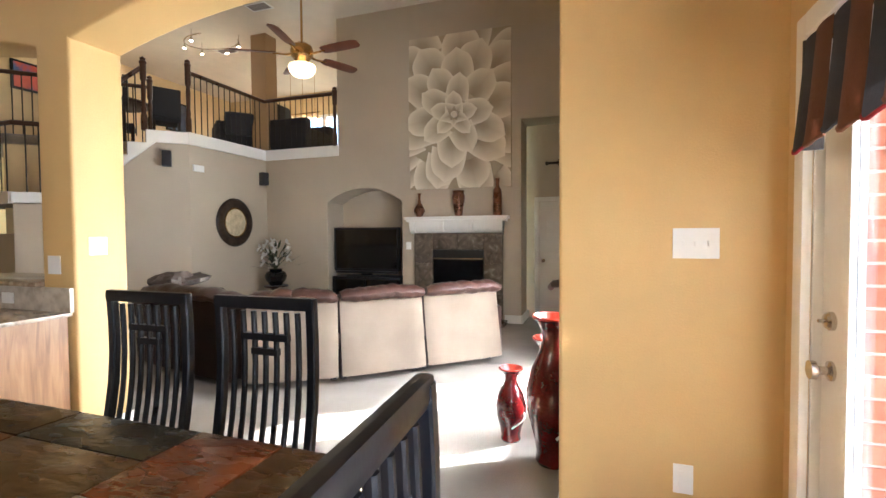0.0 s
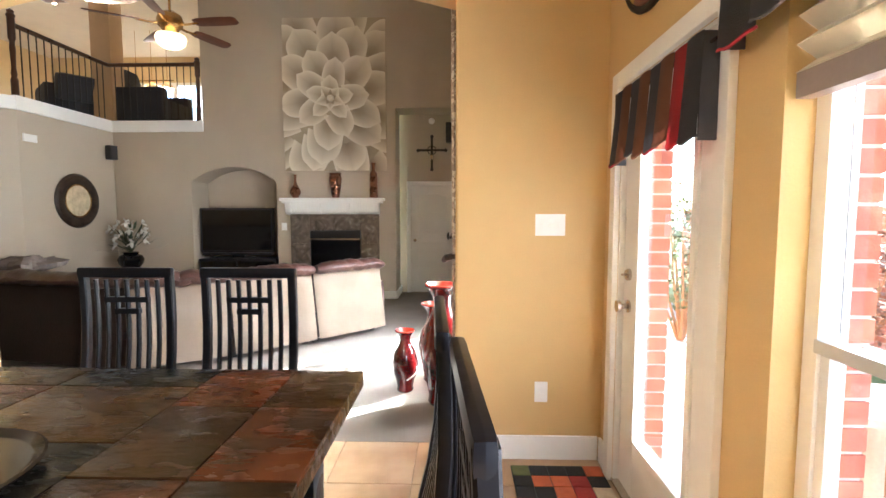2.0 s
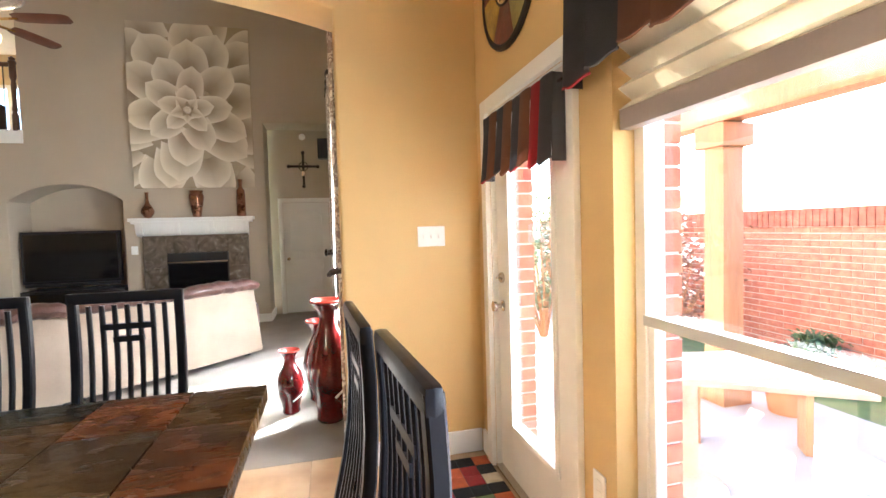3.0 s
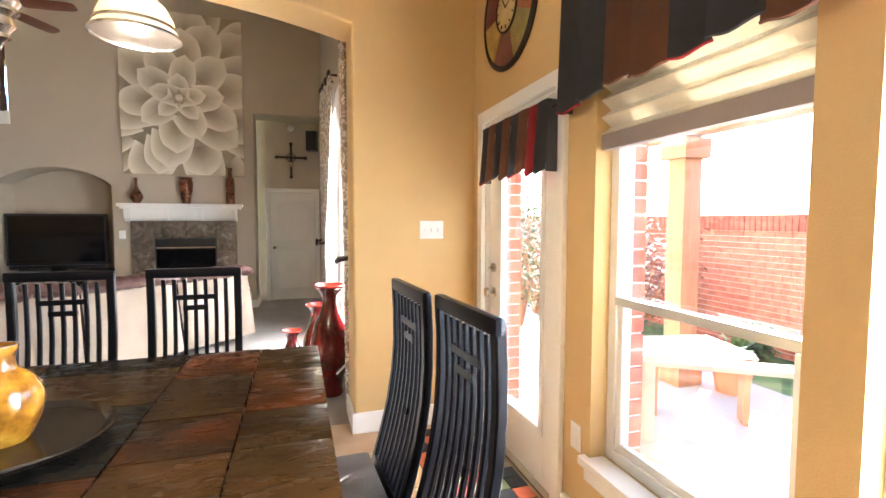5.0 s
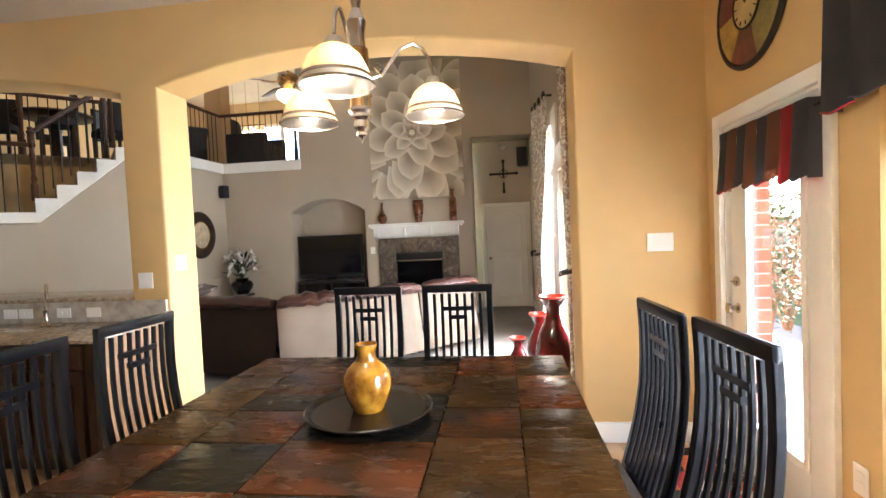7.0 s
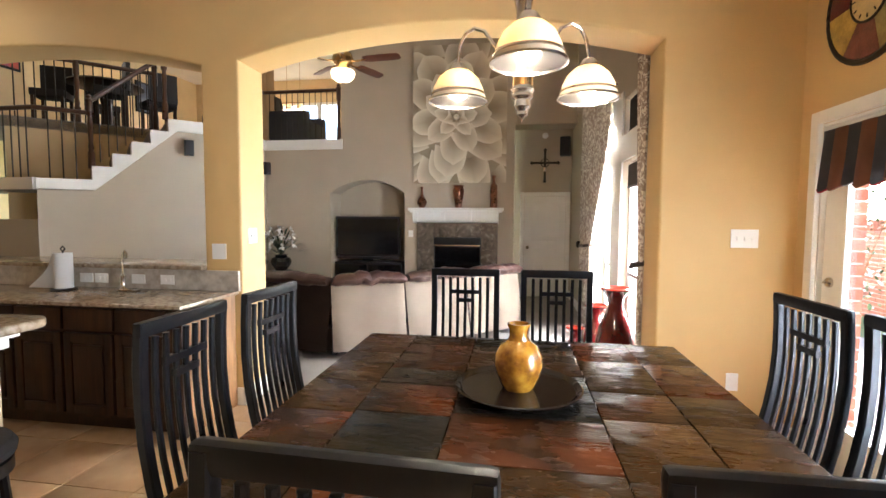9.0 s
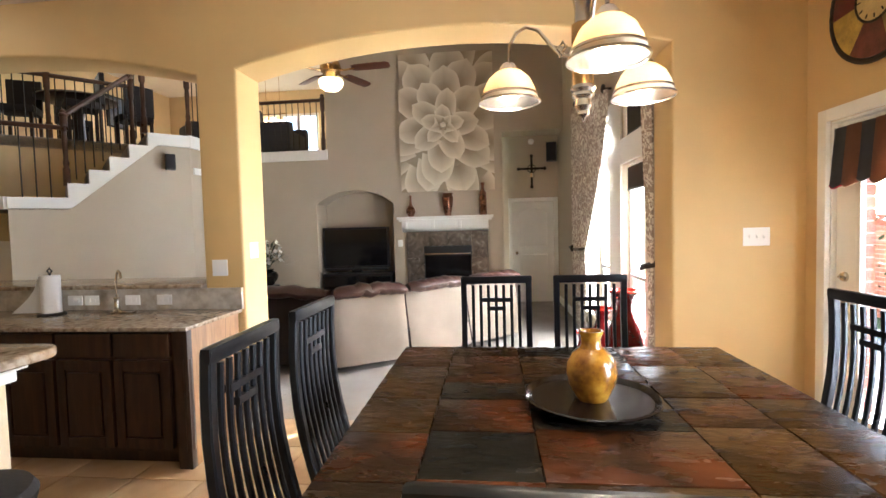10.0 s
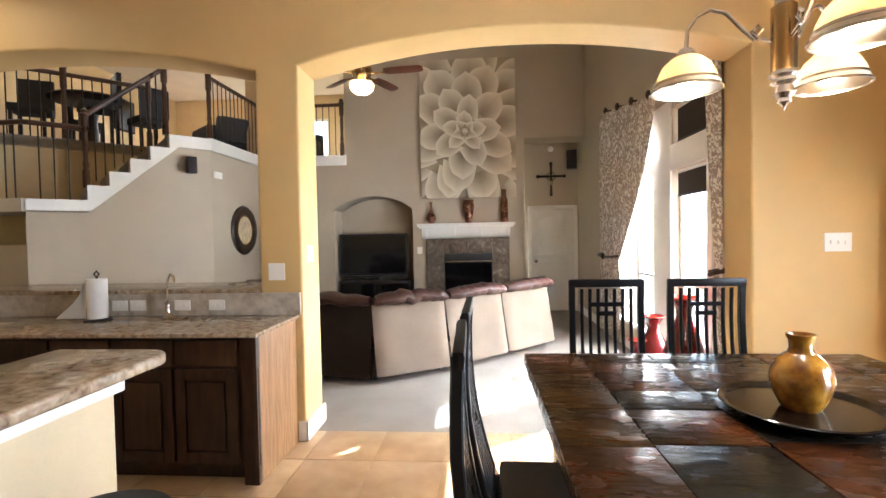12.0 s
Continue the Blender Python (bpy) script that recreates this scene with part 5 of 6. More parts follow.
# sectional sofa: one thing, sections seen from behind
sf = thing("sectional_sofa", (0, 0, 0), "sectional sofa with tan suede back and brown leather cushions", "sofa")
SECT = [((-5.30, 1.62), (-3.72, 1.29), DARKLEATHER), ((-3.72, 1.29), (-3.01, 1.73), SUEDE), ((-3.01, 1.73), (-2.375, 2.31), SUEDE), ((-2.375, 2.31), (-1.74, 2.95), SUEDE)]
rs_ = random.Random(8)
for k, (p, q, m_) in enumerate(SECT):
    p, q = Vector(p), Vector(q)
    ln = (q - p).length
    tr = Matrix.Translation((p.x, p.y, 0)) @ Matrix.Rotation(math.atan2(q.y - p.y, q.x - p.x), 4, "Z")

    def put(nm, bm, mm, lab=""):
        bm.transform(tr)
        return part(nm, bm, mm, sf, lab)
    bm = bmesh.new()
    cols_, rws = 14, 10
    g0 = []
    for i in range(cols_ + 1):
        u = i / cols_
        cl = []
        for j in range(rws + 1):
            f = j / rws
            sag = 0.018 * math.sin(u * math.pi) * math.sin(f * math.pi) + 0.006 * noise.noise((u * 6 + k * 9, f * 5, 0))
            edge = 0.03 * (abs(2 * u - 1) ** 10)
            cl.append(bm.verts.new((0.010 + (ln - 0.020) * u, 0.01 - 0.12 * (1 - f) ** 1.1 + sag + edge, 0.085 + 0.715 * f)))
        g0.append(cl)
    for a, b in zip(g0, g0[1:]):
        for j in range(rws):
            bm.faces.new((a[j], b[j], b[j + 1], a[j + 1]))
    bmesh.ops.solidify(bm, geom=bm.faces[:], thickness=-0.04)
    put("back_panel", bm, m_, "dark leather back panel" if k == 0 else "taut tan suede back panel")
    put("base", boxes((0.02, 0.08, 0.05, ln - 0.02, 0.9, 0.30), bevel=0.02), DARKLEATHER)
    put("seat_cushion", boxes((0.01, 0.25, 0.30, ln - 0.01, 0.95, 0.46), bevel=0.05), LEATHER)
    put("back_cushion", boxes((0.01, 0.05, 0.44, ln - 0.01, 0.32, 0.82), bevel=0.07), LEATHER)
    bm = bmesh.new()
    nn = 26
    pts_, rad_ = [], []
    for i in range(nn + 1):
        u = i / nn
        pts_.append((0.015 + (ln - 0.03) * u, -0.005 + 0.012 * noise.noise((u * 5, k * 3, 1)), 0.845 + 0.05 * noise.noise((u * 9, k * 5, 7)) - 0.02 * abs(2 * u - 1) ** 4))
        rad_.append(0.085 * (1 - 0.35 * abs(2 * u - 1) ** 6))
    tube(pts_, rad_, 14, bm)
    bmesh.ops.scale(bm, vec=(1, 1.3, 0.78), space=Matrix.Translation((0, 0, -0.835)), verts=bm.verts)
    put("head_roll", bm, LEATHER, "wrinkled brown leather head roll")
    for x in (0.06, ln - 0.06):
        put("foot", boxes((x - 0.03, 0.12, 0, x + 0.03, 0.18, 0.06)), BLACK)
bm = boxes((-0.24, -0.02, 0.06, 0.0, 0.95, 0.62), bevel=0.05)
tube([(-0.12, -0.04, 0.64), (-0.12, 0.5, 0.66), (-0.12, 0.93, 0.62)], 0.135, 14, bm)
bm.transform(Matrix.Translation((-5.30, 1.62, 0)) @ Matrix.Rotation(math.atan2(-0.35, 1.58), 4, "Z"))
part("armrest", bm, DARKLEATHER, sf, "padded dark leather armrest")
bm = boxes((0.0, 0.10, 0.06, 0.14, 0.95, 0.60), bevel=0.05)
bm.transform(Matrix.Translation((-1.76, 2.93, 0)) @ Matrix.Rotation(math.atan2(0.64, 0.635), 4, "Z"))
part("armrest", bm, LEATHER, sf)
bm = lathe([(0.0, -0.02), (0.10, -0.01), (0.16, 0.0), (0.19, 0.03), (0.19, 0.06), (0.15, 0.095), (0.08, 0.115), (0.0, 0.12)], 32)
for v in bm.verts:
    v.co *= 1 + 0.55 * noise.noise(v.co * 11) + 0.2 * noise.noise(v.co * 31)
bl_ = solid("throw_blanket", bm, mat("taupe_fleece", (0.15, 0.12, 0.10), 0.95, var=0.5, scale=7, bump=0.9, bscale=60), "taupe fleece throw bundled on the sofa", "blanket")
bl_.location, bl_.scale = (-5.14, 1.86, 0.86), (1.4, 1.2, 1.15)

# red floor vases
VP = [(0, 0), (0.075, 0), (0.085, 0.015), (0.08, 0.05), (0.095, 0.12), (0.125, 0.22), (0.13, 0.30), (0.105, 0.40), (0.065, 0.47), (0.05, 0.52), (0.058, 0.56), (0.085, 0.60), (0.10, 0.61), (0.094, 0.615), (0.05, 0.565), (0.042, 0.52), (0, 0.5)]
for at, sc, rs, lab in (((-1.25, 1.03, 0), 0.80, 1.0, "small red glazed floor vase with white swirl"), ((-0.947, 0.79, 0), 1.46, 0.84, "tall red glazed floor vase with flared rim"), ((-1.03, 1.26, 0), 1.08, 0.95, "medium red glazed floor vase with flared rim")):
    v = thing("floor_vase", at, lab, "vase", "red vases by the window")
    part("body", lathe([(r * sc * rs, z * sc) for r, z in VP], 40), REDGLAZE, v)
    part("rim", lathe([(r * sc * rs, z * sc) for r, z in ((0.05, 0.566), (0.094, 0.614), (0.102, 0.612), (0.105, 0.618), (0.097, 0.624), (0.052, 0.575))], 40), REDIN, v, "bright orange red rim")
    sw = tube([((0.128 * sc * rs * math.sin(0.3 + t) * (0.75 + 0.25 * math.sin(t * 1.3))), -abs(0.118 * sc * rs * math.cos(0.3 + t * 0.6)) , (0.14 + 0.17 * (t / 2.2)) * sc) for t in [2.2 * q / 14 for q in range(15)]], 0.006 * sc, 6)
    part("swirl", sw, mat("white_glaze", (0.75, 0.68, 0.62), 0.15, var=0.1), v, "white swirl of glaze")


# curtains
def curtain(y0, y1, ztop, ztie, pinch, side, lab):
    c = thing("curtain", (LX, 0, 0), lab, "curtain", "curtains in the living room")
    nu, nv = 48, 40
    gr_ = []
    anchor = y1 if side > 0 else y0
    for j in range(nv + 1):
        f = j / nv
        z = ztop + (0.04 - ztop) * f
        slope_ = 0.16 * (1 - f) ** 2 * (y1 - y0)
        if z > ztie:
            g_ = (ztop - z) / (ztop - ztie)
            wid = 1 - (1 - pinch) * g_ ** 1.6
        else:
            g_ = (ztie - z) / ztie
            wid = pinch + 0.03 * math.sin(math.pi * min(1, g_ * 1.3))
        row = []
        for i in range(nu + 1):
            u = i / nu
            yy = anchor + ((y0 if side > 0 else y1) - anchor) * u * wid
            row.append((-0.075 - 0.018 * math.sin(u * math.pi * 13) * wid - 0.004 * math.sin(u * 31 + z), yy, z - (slope_ * u if side > 0 else 0)))
        gr_.append(row)
    part("cloth", sheet(gr_, (0.004, 0, 0)), CURTAIN, c)
    w_ = abs(y1 - y0) * pinch
    ym = anchor - side * w_ / 2
    part("tieback", tube([(-0.02, anchor, ztie + 0.03), (-0.13, ym + w_ * 0.4, ztie), (-0.14, ym, ztie - 0.015), (-0.13, ym - w_ * 0.4, ztie), (-0.02, ym - w_ * 0.45, ztie + 0.02)], 0.018, 8), DARKLEATHER, c)
    if side < 0:
        return
    part("holdback", lathe([(0, 0), (0.045, 0.0), (0.05, 0.015), (0.03, 0.03), (0, 0.035)], 20, m=Matrix.Rotation(radians(-90), 4, "Y"), at=(-0.15, ym, ztie)), IRON, c, "dark metal rosette")
    n_ = 4
    for k in range(n_):
        yy = y0 + (y1 - y0) * (k + 0.3) / n_
        part("rosette", lathe([(0, 0), (0.012, 0.0), (0.012, 0.07), (0.045, 0.075), (0.05, 0.09), (0.03, 0.105), (0, 0.11)], 18, m=Matrix.Rotation(radians(-90), 4, "Y"), at=(0, yy, ztop + 0.02 - (0.16 * (y1 - yy) if side > 0 else 0))), DARKWOOD, c, "dark wood medallion")


curtain(1.66, 3.86, 3.20, 1.14, 0.42, 1, "scroll printed curtain tied back beside the window")
curtain(0.372, 0.60, 3.05, 1.14, 0.35, -1, "scroll printed curtain tied back near the arch")

# ceiling fan
fn = thing("ceiling_fan", (-4.15, 2.83, LC), "five blade ceiling fan with cherry blades and lit bowl", "ceiling fan")
part("canopy", lathe([(0, -0.08), (0.03, -0.08), (0.07, -0.03), (0.075, 0)], 24), BRASS, fn)
part("rod", tube([(0, 0, -0.03), (0, 0, -1.42)], 0.014, 10), BRASS, fn)
part("motor", lathe([(0.0, -1.40), (0.06, -1.40), (0.12, -1.44), (0.14, -1.50), (0.13, -1.56), (0.09, -1.60), (0.07, -1.64), (0, -1.64)], 28), BRASS, fn)
part("bowl", lathe([(0.10, -1.65), (0.15, -1.665), (0.165, -1.70), (0.15, -1.755), (0.10, -1.80), (0.0, -1.82)], 32), thin_mat("alabaster_glass", (0.9, 0.80, 0.58), 0.5, 0.3), fn, "glowing alabaster bowl")
part("bulb", lathe([(0, -1.66), (0.03, -1.68), (0.03, -1.72), (0, -1.74)], 12), glow_mat("fan_lamp_bulb", (1.0, 0.82, 0.55), 4.0), fn)
part("bowl_finial", lathe([(0, -1.832), (0.008, -1.828), (0.010, -1.822), (0, -1.818)], 12), BRASS, fn)
for k in range(5):
    a = radians(-5 + 72 * k)
    ol = [(0.30, -0.05), (0.36, -0.068), (0.60, -0.075), (0.78, -0.068), (0.82, -0.04), (0.82, 0.04), (0.78, 0.068), (0.60, 0.075), (0.36, 0.068), (0.30, 0.05)]
    bm = prism(ol, 0.010, axis="z", at=-0.005, bevel=0.002)
    bm.transform(Matrix.Rotation(a, 4, "Z") @ Matrix.Translation((0, 0, -1.535)) @ Matrix.Rotation(radians(-14), 4, "X"))
    bd = part("blade", bm, FANBLADE, fn)
    bm = tube([(0.12, 0, -1.54), (0.2, 0.0, -1.552), (0.34, 0, -1.542)], [0.018, 0.014, 0.012], 8)
    bm.transform(Matrix.Rotation(a, 4, "Z"))
    part("blade_iron", bm, BRASS, bd)
bulb("fan_light", (-4.15, 2.83, LC - 1.75), 0.4, 0.03)

# ---- loft ----


def railing(name, p, q, posts, lab, slope=False, n=None):
    """A rail from p to q (floor points) with balusters and newels."""
    p, q = Vector(p), Vector(q)
    r = thing(name, (0, 0, 0), lab, "railing", "stair and loft railings")
    d = q - p
    flat = Vector((d.x, d.y, 0)).length
    H = 0.92
    rail = tube([p + Vector((0, 0, H)), p + d * 0.5 + Vector((0, 0, H)), q + Vector((0, 0, H))], 0.032, 10)
    part("handrail", rail, RAILWOOD, r)
    n = n or max(2, int(flat / 0.115))
    for k in range(1, n):
        b = p + d * k / n
        part("baluster", tube([b + Vector((0, 0, 0.0)), b + Vector((0, 0, H - 0.02))], 0.0085, 6), IRON, r)
    for f, h in posts:
        b = p + d * f
        part("newel", lathe([(0.042, 0.0), (0.042, 0.22), (0.028, 0.25), (0.036, 0.30), (0.026, 0.36), (0.034, 0.62), (0.026, 0.70), (0.042, 0.74), (0.042, h - 0.09), (0.05, h - 0.08), (0.05, h - 0.06), (0.035, h - 0.04), (0.04, h - 0.01), (0, h + 0.02)], 14, at=tuple(b)), RAILWOOD, r)
    return r


def v3(p2, z):
    return (p2.x, p2.y, z)


railing("railing", (FX - 0.02, LY - 0.0, LZ), (FX - 0.02, 3.42, LZ), ((1, 1.10),), "dark wood loft railing with iron balusters")
railing("railing", (FX - 0.02, LY + 0.0, LZ), (-5.10, LY + 0.0, LZ), ((1, 1.02),), "dark wood loft railing beside the column")
railing("railing", v3(on_diag(0.40, 0.03), LZ), v3(on_diag(1.04, 0.03), Z_LAND + 0.16), ((0, 1.05), (1, 1.0)), "sloped stair railing with iron balusters", n=9)
railing("railing", v3(on_diag(1.06, 0.03), Z_LAND), v3(on_diag(1.46, 0.03), Z_LAND), (), "landing railing with iron balusters")
railing("railing", v3(on_diag(1.46, 0.03), Z_LAND), (-9.3, 1.99, Z_LAND), ((1, 1.12),), "landing railing with turned newel post")
railing("railing", v3(on_diag(0.42, 1.12), LZ), v3(on_diag(1.75, 1.12), LZ), ((0.0, 1.1), (0.55, 1.1)), "upper loft railing behind the landing")
u1 = on_diag(1.75, 1.12)
railing("railing", v3(u1, LZ), (-10.5, 2.6, LZ), (), "upper loft railing over the hall")


def recliner(at, turn, lab, w=0.95, top=1.05):
    s = thing("armchair", at, lab, "armchair", "dark loft seating", turn=turn)
    part("seat", boxes((-w / 2 + 0.16, -0.45, 0.05, w / 2 - 0.16, 0.40, 0.45), bevel=0.06), LOFTFAB, s)
    bm = boxes((-w / 2 + 0.12, -0.14, 0.35, w / 2 - 0.12, 0.16, top), bevel=0.10)
    bm.transform(Matrix.Translation((0, 0.40, 0)) @ Matrix.Rotation(radians(-12), 4, "X"))
    part("backrest", bm, LOFTFAB, s)
    for x in (-1, 1):
        part("armrest", boxes((x * (w / 2 - 0.09) - 0.1, -0.45, 0.05, x * (w / 2 - 0.09) + 0.1, 0.42, 0.62), bevel=0.07), LOFTFAB, s)


recliner((-6.25, 5.72, LZ), 90, "large black recliner behind the loft railing", 0.95)
recliner((-7.45, 5.55, LZ), 230, "black upholstered armchair near the loft column", 1.1, 0.78)
gt = thing("game_table", (-9.0, 4.05, LZ), "dark wooden pub table in the loft", "table")
part("tabletop", lathe([(0, 0.82), (0.55, 0.82), (0.58, 0.84), (0.56, 0.87), (0, 0.88)], 28), DARKWOOD, gt)
part("pedestal", lathe([(0.32, 0.0), (0.3, 0.05), (0.1, 0.1), (0.08, 0.5), (0.14, 0.82)], 20), DARKWOOD, gt)
first_p = None
for x, y, a in ((-8.45, 3.55, 140), (-9.55, 3.55, 210), (-8.35, 4.5, 60), (-9.6, 4.6, -40)):
    if first_p is None:
        s = thing("pub_chair", (0, 0, 0), "black leather high back pub chair", "chair", "chairs round the pub table")
        part("seat", boxes((-0.24, -0.22, 0.52, 0.24, 0.24, 0.64), bevel=0.03), LOFTFAB, s)
        part("backrest", boxes((-0.23, -0.27, 0.6, 0.23, -0.2, 1.12), bevel=0.02), LOFTFAB, s)
        for px in (-0.2, 0.2):
            for py in (-0.2, 0.2):
                part("leg", boxes((px - 0.022, py - 0.022, 0, px + 0.022, py + 0.022, 0.54)), DARKWOOD, s)
        first_p = s
        s.matrix_basis = pose(x, y, LZ, 0, 0, a)
    else:
        copy_thing(first_p, pose(x, y, LZ, 0, 0, a))
for py_, w_, h_, stops_, lab_ in ((3.62, 0.27, 0.26, [(0.40, (0.04, 0.08, 0.22)), (0.5, (0.42, 0.05, 0.03)), (0.62, (0.50, 0.07, 0.03))], "framed red and blue abstract picture on the loft wall"),
                                  (6.76, 0.30, 0.36, [(0.35, (0.02, 0.03, 0.06)), (0.55, (0.06, 0.08, 0.12)), (0.7, (0.14, 0.15, 0.17))], "dark blue framed picture on the loft wall")):
    pc = thing("picture", (-10.59, py_, LZ + 1.36), lab_, "picture", "pictures in the loft", turn=90)
    part("frame", boxes((-w_, -0.03, -h_, w_, 0.0, h_), bevel=0.008), BLACKWOOD, pc)
    part("print", boxes((-w_ + 0.04, -0.034, -h_ + 0.04, w_ - 0.04, -0.03, h_ - 0.04)), ramp_mat("abstract_print", stops_, 0.5, "noise", 3.0, 0.0), pc)
tl = thing("table_lamp", (-8.35, 6.9, LZ), "small orange glass lamp on a dark pedestal", "lamp")
part("pedestal", lathe([(0.16, 0), (0.15, 0.03), (0.05, 0.08), (0.04, 0.45), (0.15, 0.5), (0.15, 0.53), (0, 0.53)], 16), DARKWOOD, tl)
part("shade", lathe([(0.09, 0.54), (0.10, 0.56), (0.10, 0.80), (0.08, 0.82), (0, 0.82)], 16), glow_mat("orange_lamp_glass", (0.9, 0.22, 0.05), 0.9), tl, "glowing orange glass")
# billiard pendant and ceiling track
bp_ = thing("pendant_light", (-7.1, 7.0, LC), "three shade pendant lamp in the loft", "pendant lamp")
part("bar", tube([(-0.45, 0, -1.0), (0.45, 0, -1.0)], 0.012, 8), BRASS, bp_)
for x in (-0.32, 0, 0.32):
    part("chain", tube([(x, 0, -1.0), (x, 0, 0.0)], 0.005, 5), BRASS, bp_)
    pb = part("shade", lathe([(0.03, -1.03), (0.07, -1.06), (0.11, -1.12), (0.125, -1.16), (0.11, -1.14), (0.065, -1.075), (0.02, -1.05)], 24), SHADEGLASS, bp_)
    pb.location.x = x
    part("bulb", lathe([(0, -1.07), (0.025, -1.09), (0.025, -1.12), (0, -1.14)], 10), BULBGLOW, pb)
    bulb("loft_pendant_light", (-7.1 + x, 7.0, LC - 1.22), 2.6, 0.05)
tk = thing("track_light", (-7.6, 4.9, LC), "curved ceiling track with small spot lamps", "track light")
part("track", tube([(0.55 * math.cos(t), 0.35 * math.sin(t), -0.12) for t in [0.3 + 4.6 * q / 24 for q in range(25)]], 0.012, 6), CHROME, tk)
for q in range(5):
    t = 0.5 + q * 1.0
    x_, y_ = 0.55 * math.cos(t), 0.35 * math.sin(t)
    hd = part("spot", lathe([(0.012, -0.13), (0.02, -0.16), (0.035, -0.22), (0.03, -0.225), (0, -0.20)], 12), CHROME, tk)
    hd.location = (x_, y_, 0)
    part("lens", lathe([(0, -0.223), (0.026, -0.223), (0.026, -0.218)], 10), BULBGLOW, hd)
for x_, y_ in ((-7.9, 5.0), (-9.2, 4.2)):
    bulb("loft_track_light", (x_, y_, LC - 0.8), 1.3, 0.08)
for t_ in (0.5, 2.5, 4.5):
    part("stem", tube([(0.55 * math.cos(t_), 0.35 * math.sin(t_), -0.12), (0.55 * math.cos(t_), 0.35 * math.sin(t_), 0)], 0.006, 6), CHROME, tk)
for x_, y_ in ((-6.0, 4.3), (-7.9, 5.6)):
    vt = thing("ceiling_vent", (x_, y_, LC), "white metal ceiling vent grille", "vent")
    part("frame", boxes((-0.2, -0.12, -0.012, 0.2, -0.10, 0), (-0.2, 0.10, -0.012, 0.2, 0.12, 0), (-0.2, -0.1, -0.012, -0.18, 0.1, 0), (0.18, -0.1, -0.012, 0.2, 0.1, 0)), WHITE, vt)
    for q in range(7):
        part("slat", boxes((-0.18, -0.095 + 0.028 * q, -0.01, 0.18, -0.08 + 0.028 * q, -0.003)), GREYRAIL, vt)
# recessed can over the sink
for x_ in (-6.3, -8.4):
    cn = thing("recessed_light", (x_, -0.55, DC), "recessed warm ceiling light over the sink", "ceiling light")
    part("trim_ring", lathe([(0.06, -0.002), (0.085, -0.006), (0.09, 0.0)], 24), WHITE, cn)
    part("lens", lathe([(0, -0.004), (0.06, -0.004), (0.06, 0.0)], 20), BULBGLOW, cn)
    bulb("sink_light", (x_, -0.55, DC - 0.09), 0.22, 0.05)

# ---- outside ----
solid("ground", boxes((-60, -60, -0.40, 60, 60, -0.19)), GRASSMAT, "green lawn around the house", "ground", "structure")
solid("patio", boxes((0.16, -7.0, -0.19, 2.9, 8.0, -0.10), bevel=0.01), CONCRETE, "pale concrete patio slab", "patio", "structure")

PX, PY = 2.26, 0.41
po = thing("patio_cover", (PX, PY, -0.10), "cedar patio cover with square posts and beams", "patio cover")
for y_ in (0.0, -4.2):
    part("post", boxes((-0.10, y_ - 0.10, 0.0, 0.10, y_ + 0.10, 2.30), bevel=0.012), CEDAR, po)
    part("post_base", boxes((-0.14, y_ - 0.14, 0.0, 0.14, y_ + 0.14, 0.22), bevel=0.012), CEDAR, po)
    part("capital", boxes((-0.15, y_ - 0.15, 2.10, 0.15, y_ + 0.15, 2.28), bevel=0.012), CEDAR, po)
part("beam", boxes((-0.10, -4.8, 2.30, 0.10, 0.6, 2.52), bevel=0.01), CEDAR, po)
for q in range(9):
    part("rafter", boxes((-2.02, -4.6 + 0.6 * q, 2.52, 0.45, -4.53 + 0.6 * q, 2.68)), CEDAR, po)

# added table and bench: their boards imitate two pale bands of light outside
tbl = thing("picnic_table", (1.03, -0.58, -0.10), "added board table in place of a pale light band on the patio", "table", turn=-14)
for q in range(5):
    part("top_board", boxes((-0.56, -0.25 + 0.10 * q, 0.67, 0.56, -0.156 + 0.10 * q, 0.705), bevel=0.005), mat("weathered_board", (0.42, 0.31, 0.22), 0.8, var=0.2), tbl)
part("pedestal", lathe([(0.20, 0.0), (0.19, 0.03), (0.05, 0.07), (0.045, 0.60), (0.16, 0.67)], 20), bpy.data.materials["weathered_board"], tbl)
bn = thing("bench", (1.80, -0.30, -0.10), "added board bench in place of a lower pale light band", "bench", turn=-35)
part("seat_board", boxes((-0.62, -0.11, 0.40, 0.62, 0.11, 0.44), bevel=0.005), bpy.data.materials["weathered_board"], bn)
for x_ in (-0.35, 0.28):
    part("leg", boxes((x_ - 0.02, -0.08, 0, x_ + 0.02, 0.08, 0.40)), CEDAR, bn)
for x_, y_, s_ in ((2.52, 0.06, 1.0),):
    pot = thing("plant_pot", (x_, y_, -0.10), "terracotta pot with a green plant", "plant pot")
    part("pot", lathe([(0, 0), (0.13 * s_, 0), (0.17 * s_, 0.26 * s_), (0.19 * s_, 0.27 * s_), (0.19 * s_, 0.32 * s_), (0.165 * s_, 0.32 * s_), (0.15 * s_, 0.27 * s_), (0, 0.26 * s_)], 24), TERRA, pot)
    bm = bmesh.new()
    for k in range(70):
        a, e = rl.uniform(0, 6.28), rl.uniform(0.2, 1.5)
        d = Vector((math.cos(a) * math.cos(e), math.sin(a) * math.cos(e), math.sin(e)))
        blade(bm, Vector((0, 0, 0.28 * s_)) + d * rl.uniform(0.02, 0.16), d, rl.uniform(0.08, 0.18), 0.018, 0.05)
    part("foliage", bm, GRASSMAT, pot)

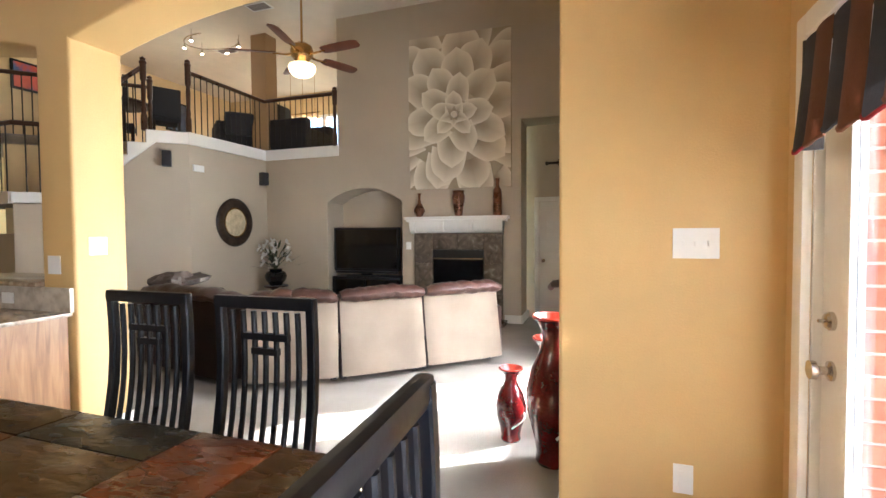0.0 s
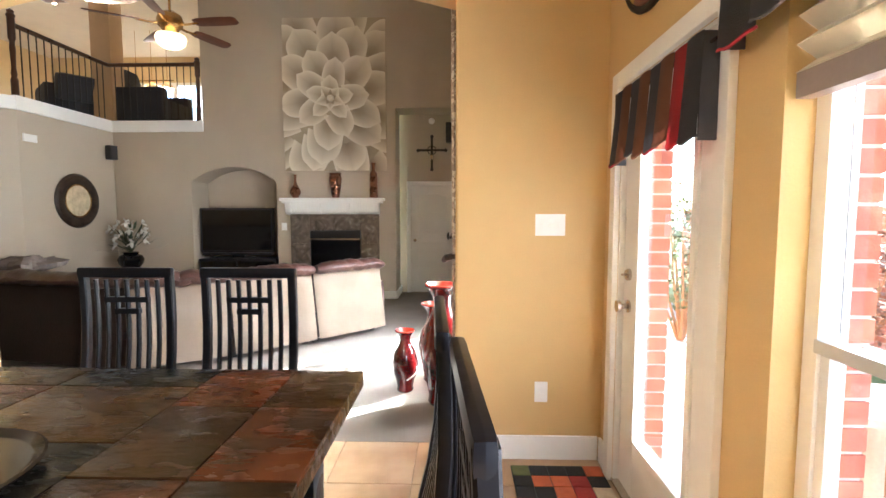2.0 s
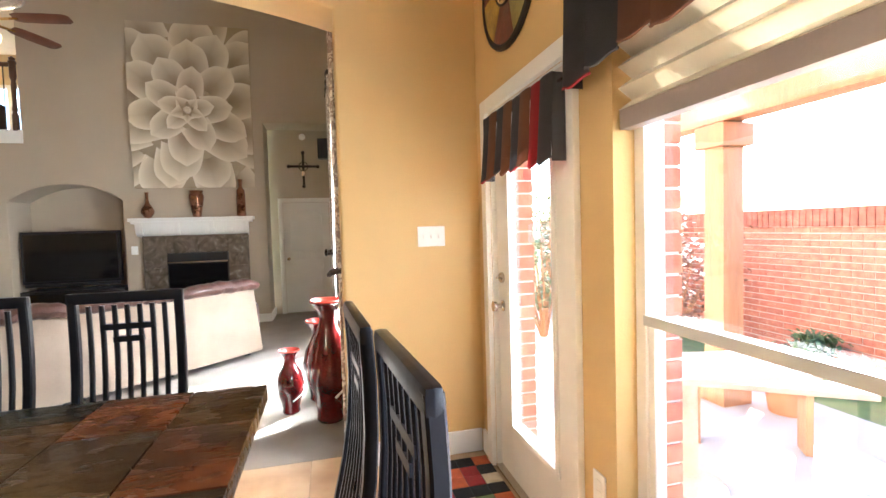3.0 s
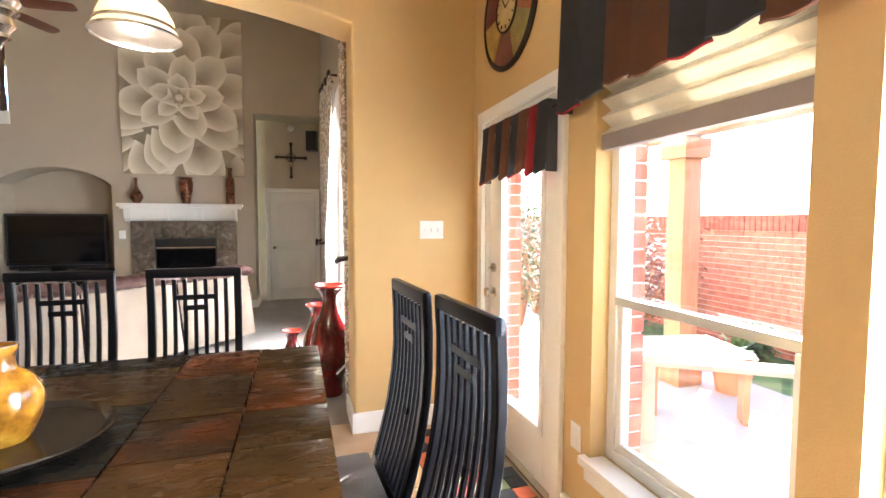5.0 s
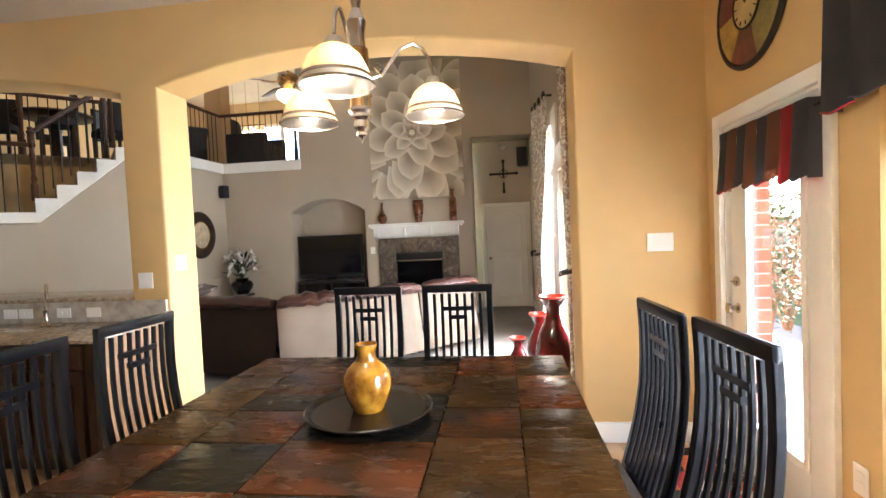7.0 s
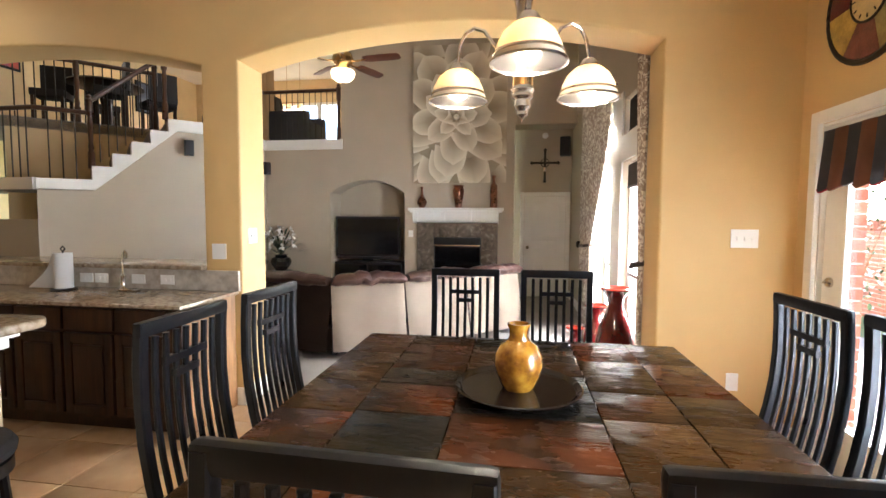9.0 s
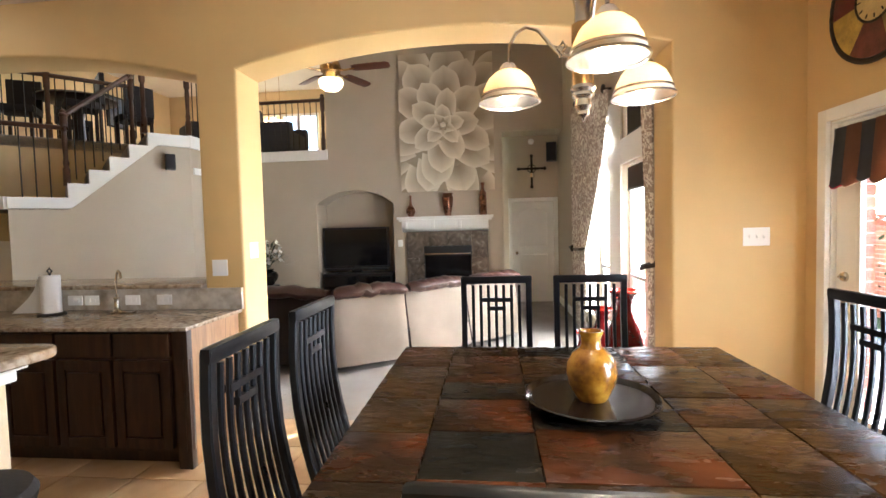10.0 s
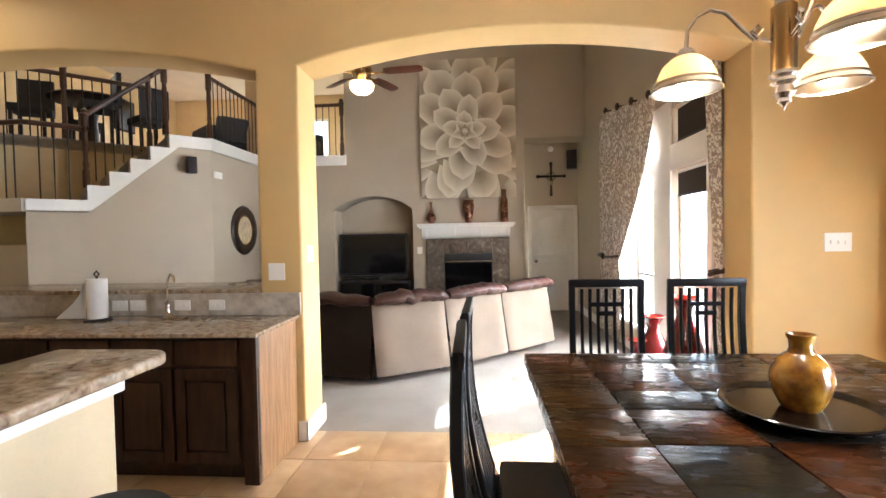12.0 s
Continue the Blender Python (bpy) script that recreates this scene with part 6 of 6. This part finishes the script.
GREENLEAF = mat("shrub_leaf", (0.06, 0.10, 0.03), 0.6, var=0.5, scale=8)
PINKLEAF = mat("red_tip_leaf", (0.22, 0.09, 0.05), 0.6, var=0.5, scale=8)


def shrub(at, h, w, m_, lab, seed):
    r_ = random.Random(seed)
    t = thing("shrub", at, lab, "shrub", "shrubs along the garden wall")
    bm = bmesh.new()
    tips = []
    for k in range(9):
        a, e = r_.uniform(0, 6.28), r_.uniform(0.7, 1.45)
        d = Vector((math.cos(a) * math.cos(e) * w, math.sin(a) * math.cos(e) * w, math.sin(e) * h))
        tube([(0, 0, 0), tuple(d * 0.5 + Vector((r_.uniform(-0.05, 0.05), 0, 0.05))), tuple(d * 0.95)], [0.022, 0.013, 0.004], 5, bm)
        tips += [d * f for f in (0.4, 0.6, 0.8, 0.95)]
    part("stems", bm, CEDAR, t)
    bm = bmesh.new()
    for c in tips:
        for k in range(34):
            o = Vector((r_.gauss(0, 0.16 * w), r_.gauss(0, 0.16 * w), r_.gauss(0, 0.10 * h)))
            d = Vector((r_.uniform(-1, 1), r_.uniform(-1, 1), r_.uniform(-0.3, 1)))
            blade(bm, c + o, d, r_.uniform(0.05, 0.10), r_.uniform(0.014, 0.024), 0.02)
    part("crown", bm, m_, t)


shrub((3.2, 2.2, -0.19), 1.7, 0.9, PINKLEAF, "red tipped leafy shrub beside the patio", 1)
shrub((1.9, 3.0, -0.19), 1.9, 0.9, GREENLEAF, "green leafy shrub beside the patio", 2)
shrub((2.6, 3.8, -0.19), 2.2, 1.1, GREENLEAF, "tall green leafy shrub near the wall", 3)
shrub((3.75, 3.4, -0.19), 1.4, 0.8, PINKLEAF, "low red tipped shrub at the garden wall", 4)
shrub((3.85, 0.9, -0.19), 0.38, 0.4, GREENLEAF, "low green shrub at the garden wall", 5)

# ---- pieces: floor tiles, bricks ----
TSZ = 0.457
tile_mesh = mesh_of("tile", boxes((0.003, 0.003, -0.008, TSZ - 0.003, TSZ - 0.003, 0.0), bevel=0.0015), TILE)
i = 0
for a in range(21):
    for b in range(13):
        x_, y_ = -8.3 + 0.0 + TSZ * a - 1.0, 0.17 - TSZ * (b + 1)
        if x_ + TSZ > 0.0 or x_ < -9.4:
            continue
        t = new("tile", tile_mesh)
        t.parent = floor
        t.location = (x_, y_, 0.0)
BW, BH, BJ = 0.20, 0.065, 0.010
brick_mesh = mesh_of("brick", boxes((0, 0, 0, 0.09, BW, BH), bevel=0.003), BRICK)


def brick_wall(name, at, length, height, lab, near, soldier=False):
    """Bricks laid along +y on a mortar core; those with y in the near span are parts, the rest one part."""
    core = solid(name, boxes((0.008, 0, 0, 0.10, length, height)), MORTAR, lab, "brick wall", "structure")
    core.location = at
    rest = bmesh.new()
    nz = int(height / (BH + BJ))
    cnt = 0
    for r in range(nz):
        y_ = -((r % 2) * (BW + BJ) / 2)
        while y_ < length:
            y0, y1 = max(0.0, y_), min(length, y_ + BW)
            if y1 - y0 > 0.03:
                z_ = r * (BH + BJ) + BJ / 2
                if near[0] <= y0 + at[1] <= near[1] and y1 - y0 > BW - 0.001 and cnt < 290:
                    o = new("brick", brick_mesh)
                    o.parent = core
                    o.location = (0, y0, z_)
                    cnt += 1
                else:
                    vs_ = [rest.verts.new(p) for p in ((0, y0, z_), (0, y1, z_), (0, y1, z_ + BH), (0, y0, z_ + BH), (0.05, y0, z_), (0.05, y1, z_), (0.05, y1, z_ + BH), (0.05, y0, z_ + BH))]
                    for f in ((0, 3, 2, 1), (0, 1, 5, 4), (1, 2, 6, 5), (2, 3, 7, 6), (3, 0, 4, 7)):
                        rest.faces.new([vs_[q] for q in f])
            y_ += BW + BJ
    if len(rest.verts):
        o = part("bricks", rest, BRICK, core)
        o["kind"] = "stuff"
    else:
        rest.free()
    return core


brick_wall("wall_garden", (4.25, -6.0, -0.19), 14.0, 1.50, "red brick garden wall with pale mortar", (1.3, 3.6))
cap = boxes(*[(4.22, -6.0 + 0.075 * k, 1.31, 4.38, -5.935 + 0.075 * k, 1.51) for k in range(186)])
solid("wall_garden_cap", cap, BRICK, "soldier course of bricks on the garden wall", "brick wall", "structure")
# brick veneer ends beside the openings
ends = [(-0.20, 0.12), (-1.40, -1.15), (-2.40, -2.28), (-3.48, -3.28)]
for y0, y1 in ends:
    vn = solid("wall_veneer", boxes((0.155, y0 + 0.006, -0.19, 0.27, y1 - 0.006, 2.9)), MORTAR, "red brick veneer beside the opening", "brick wall", "structure")
    hb = mesh_of("brick", boxes((0, 0, 0, 0.125, y1 - y0, BH), bevel=0.003), BRICK)
    for r in range(41):
        o = new("brick", hb)
        o.parent = vn
        o.location = (0.152, y0, -0.19 + r * (BH + BJ))
solid("wall_exterior_step", boxes((LX + 0.18, 0.37, -0.19, 0.27, 0.45, LC)), BRICK, "red brick corner outside the living room", "brick wall", "structure")
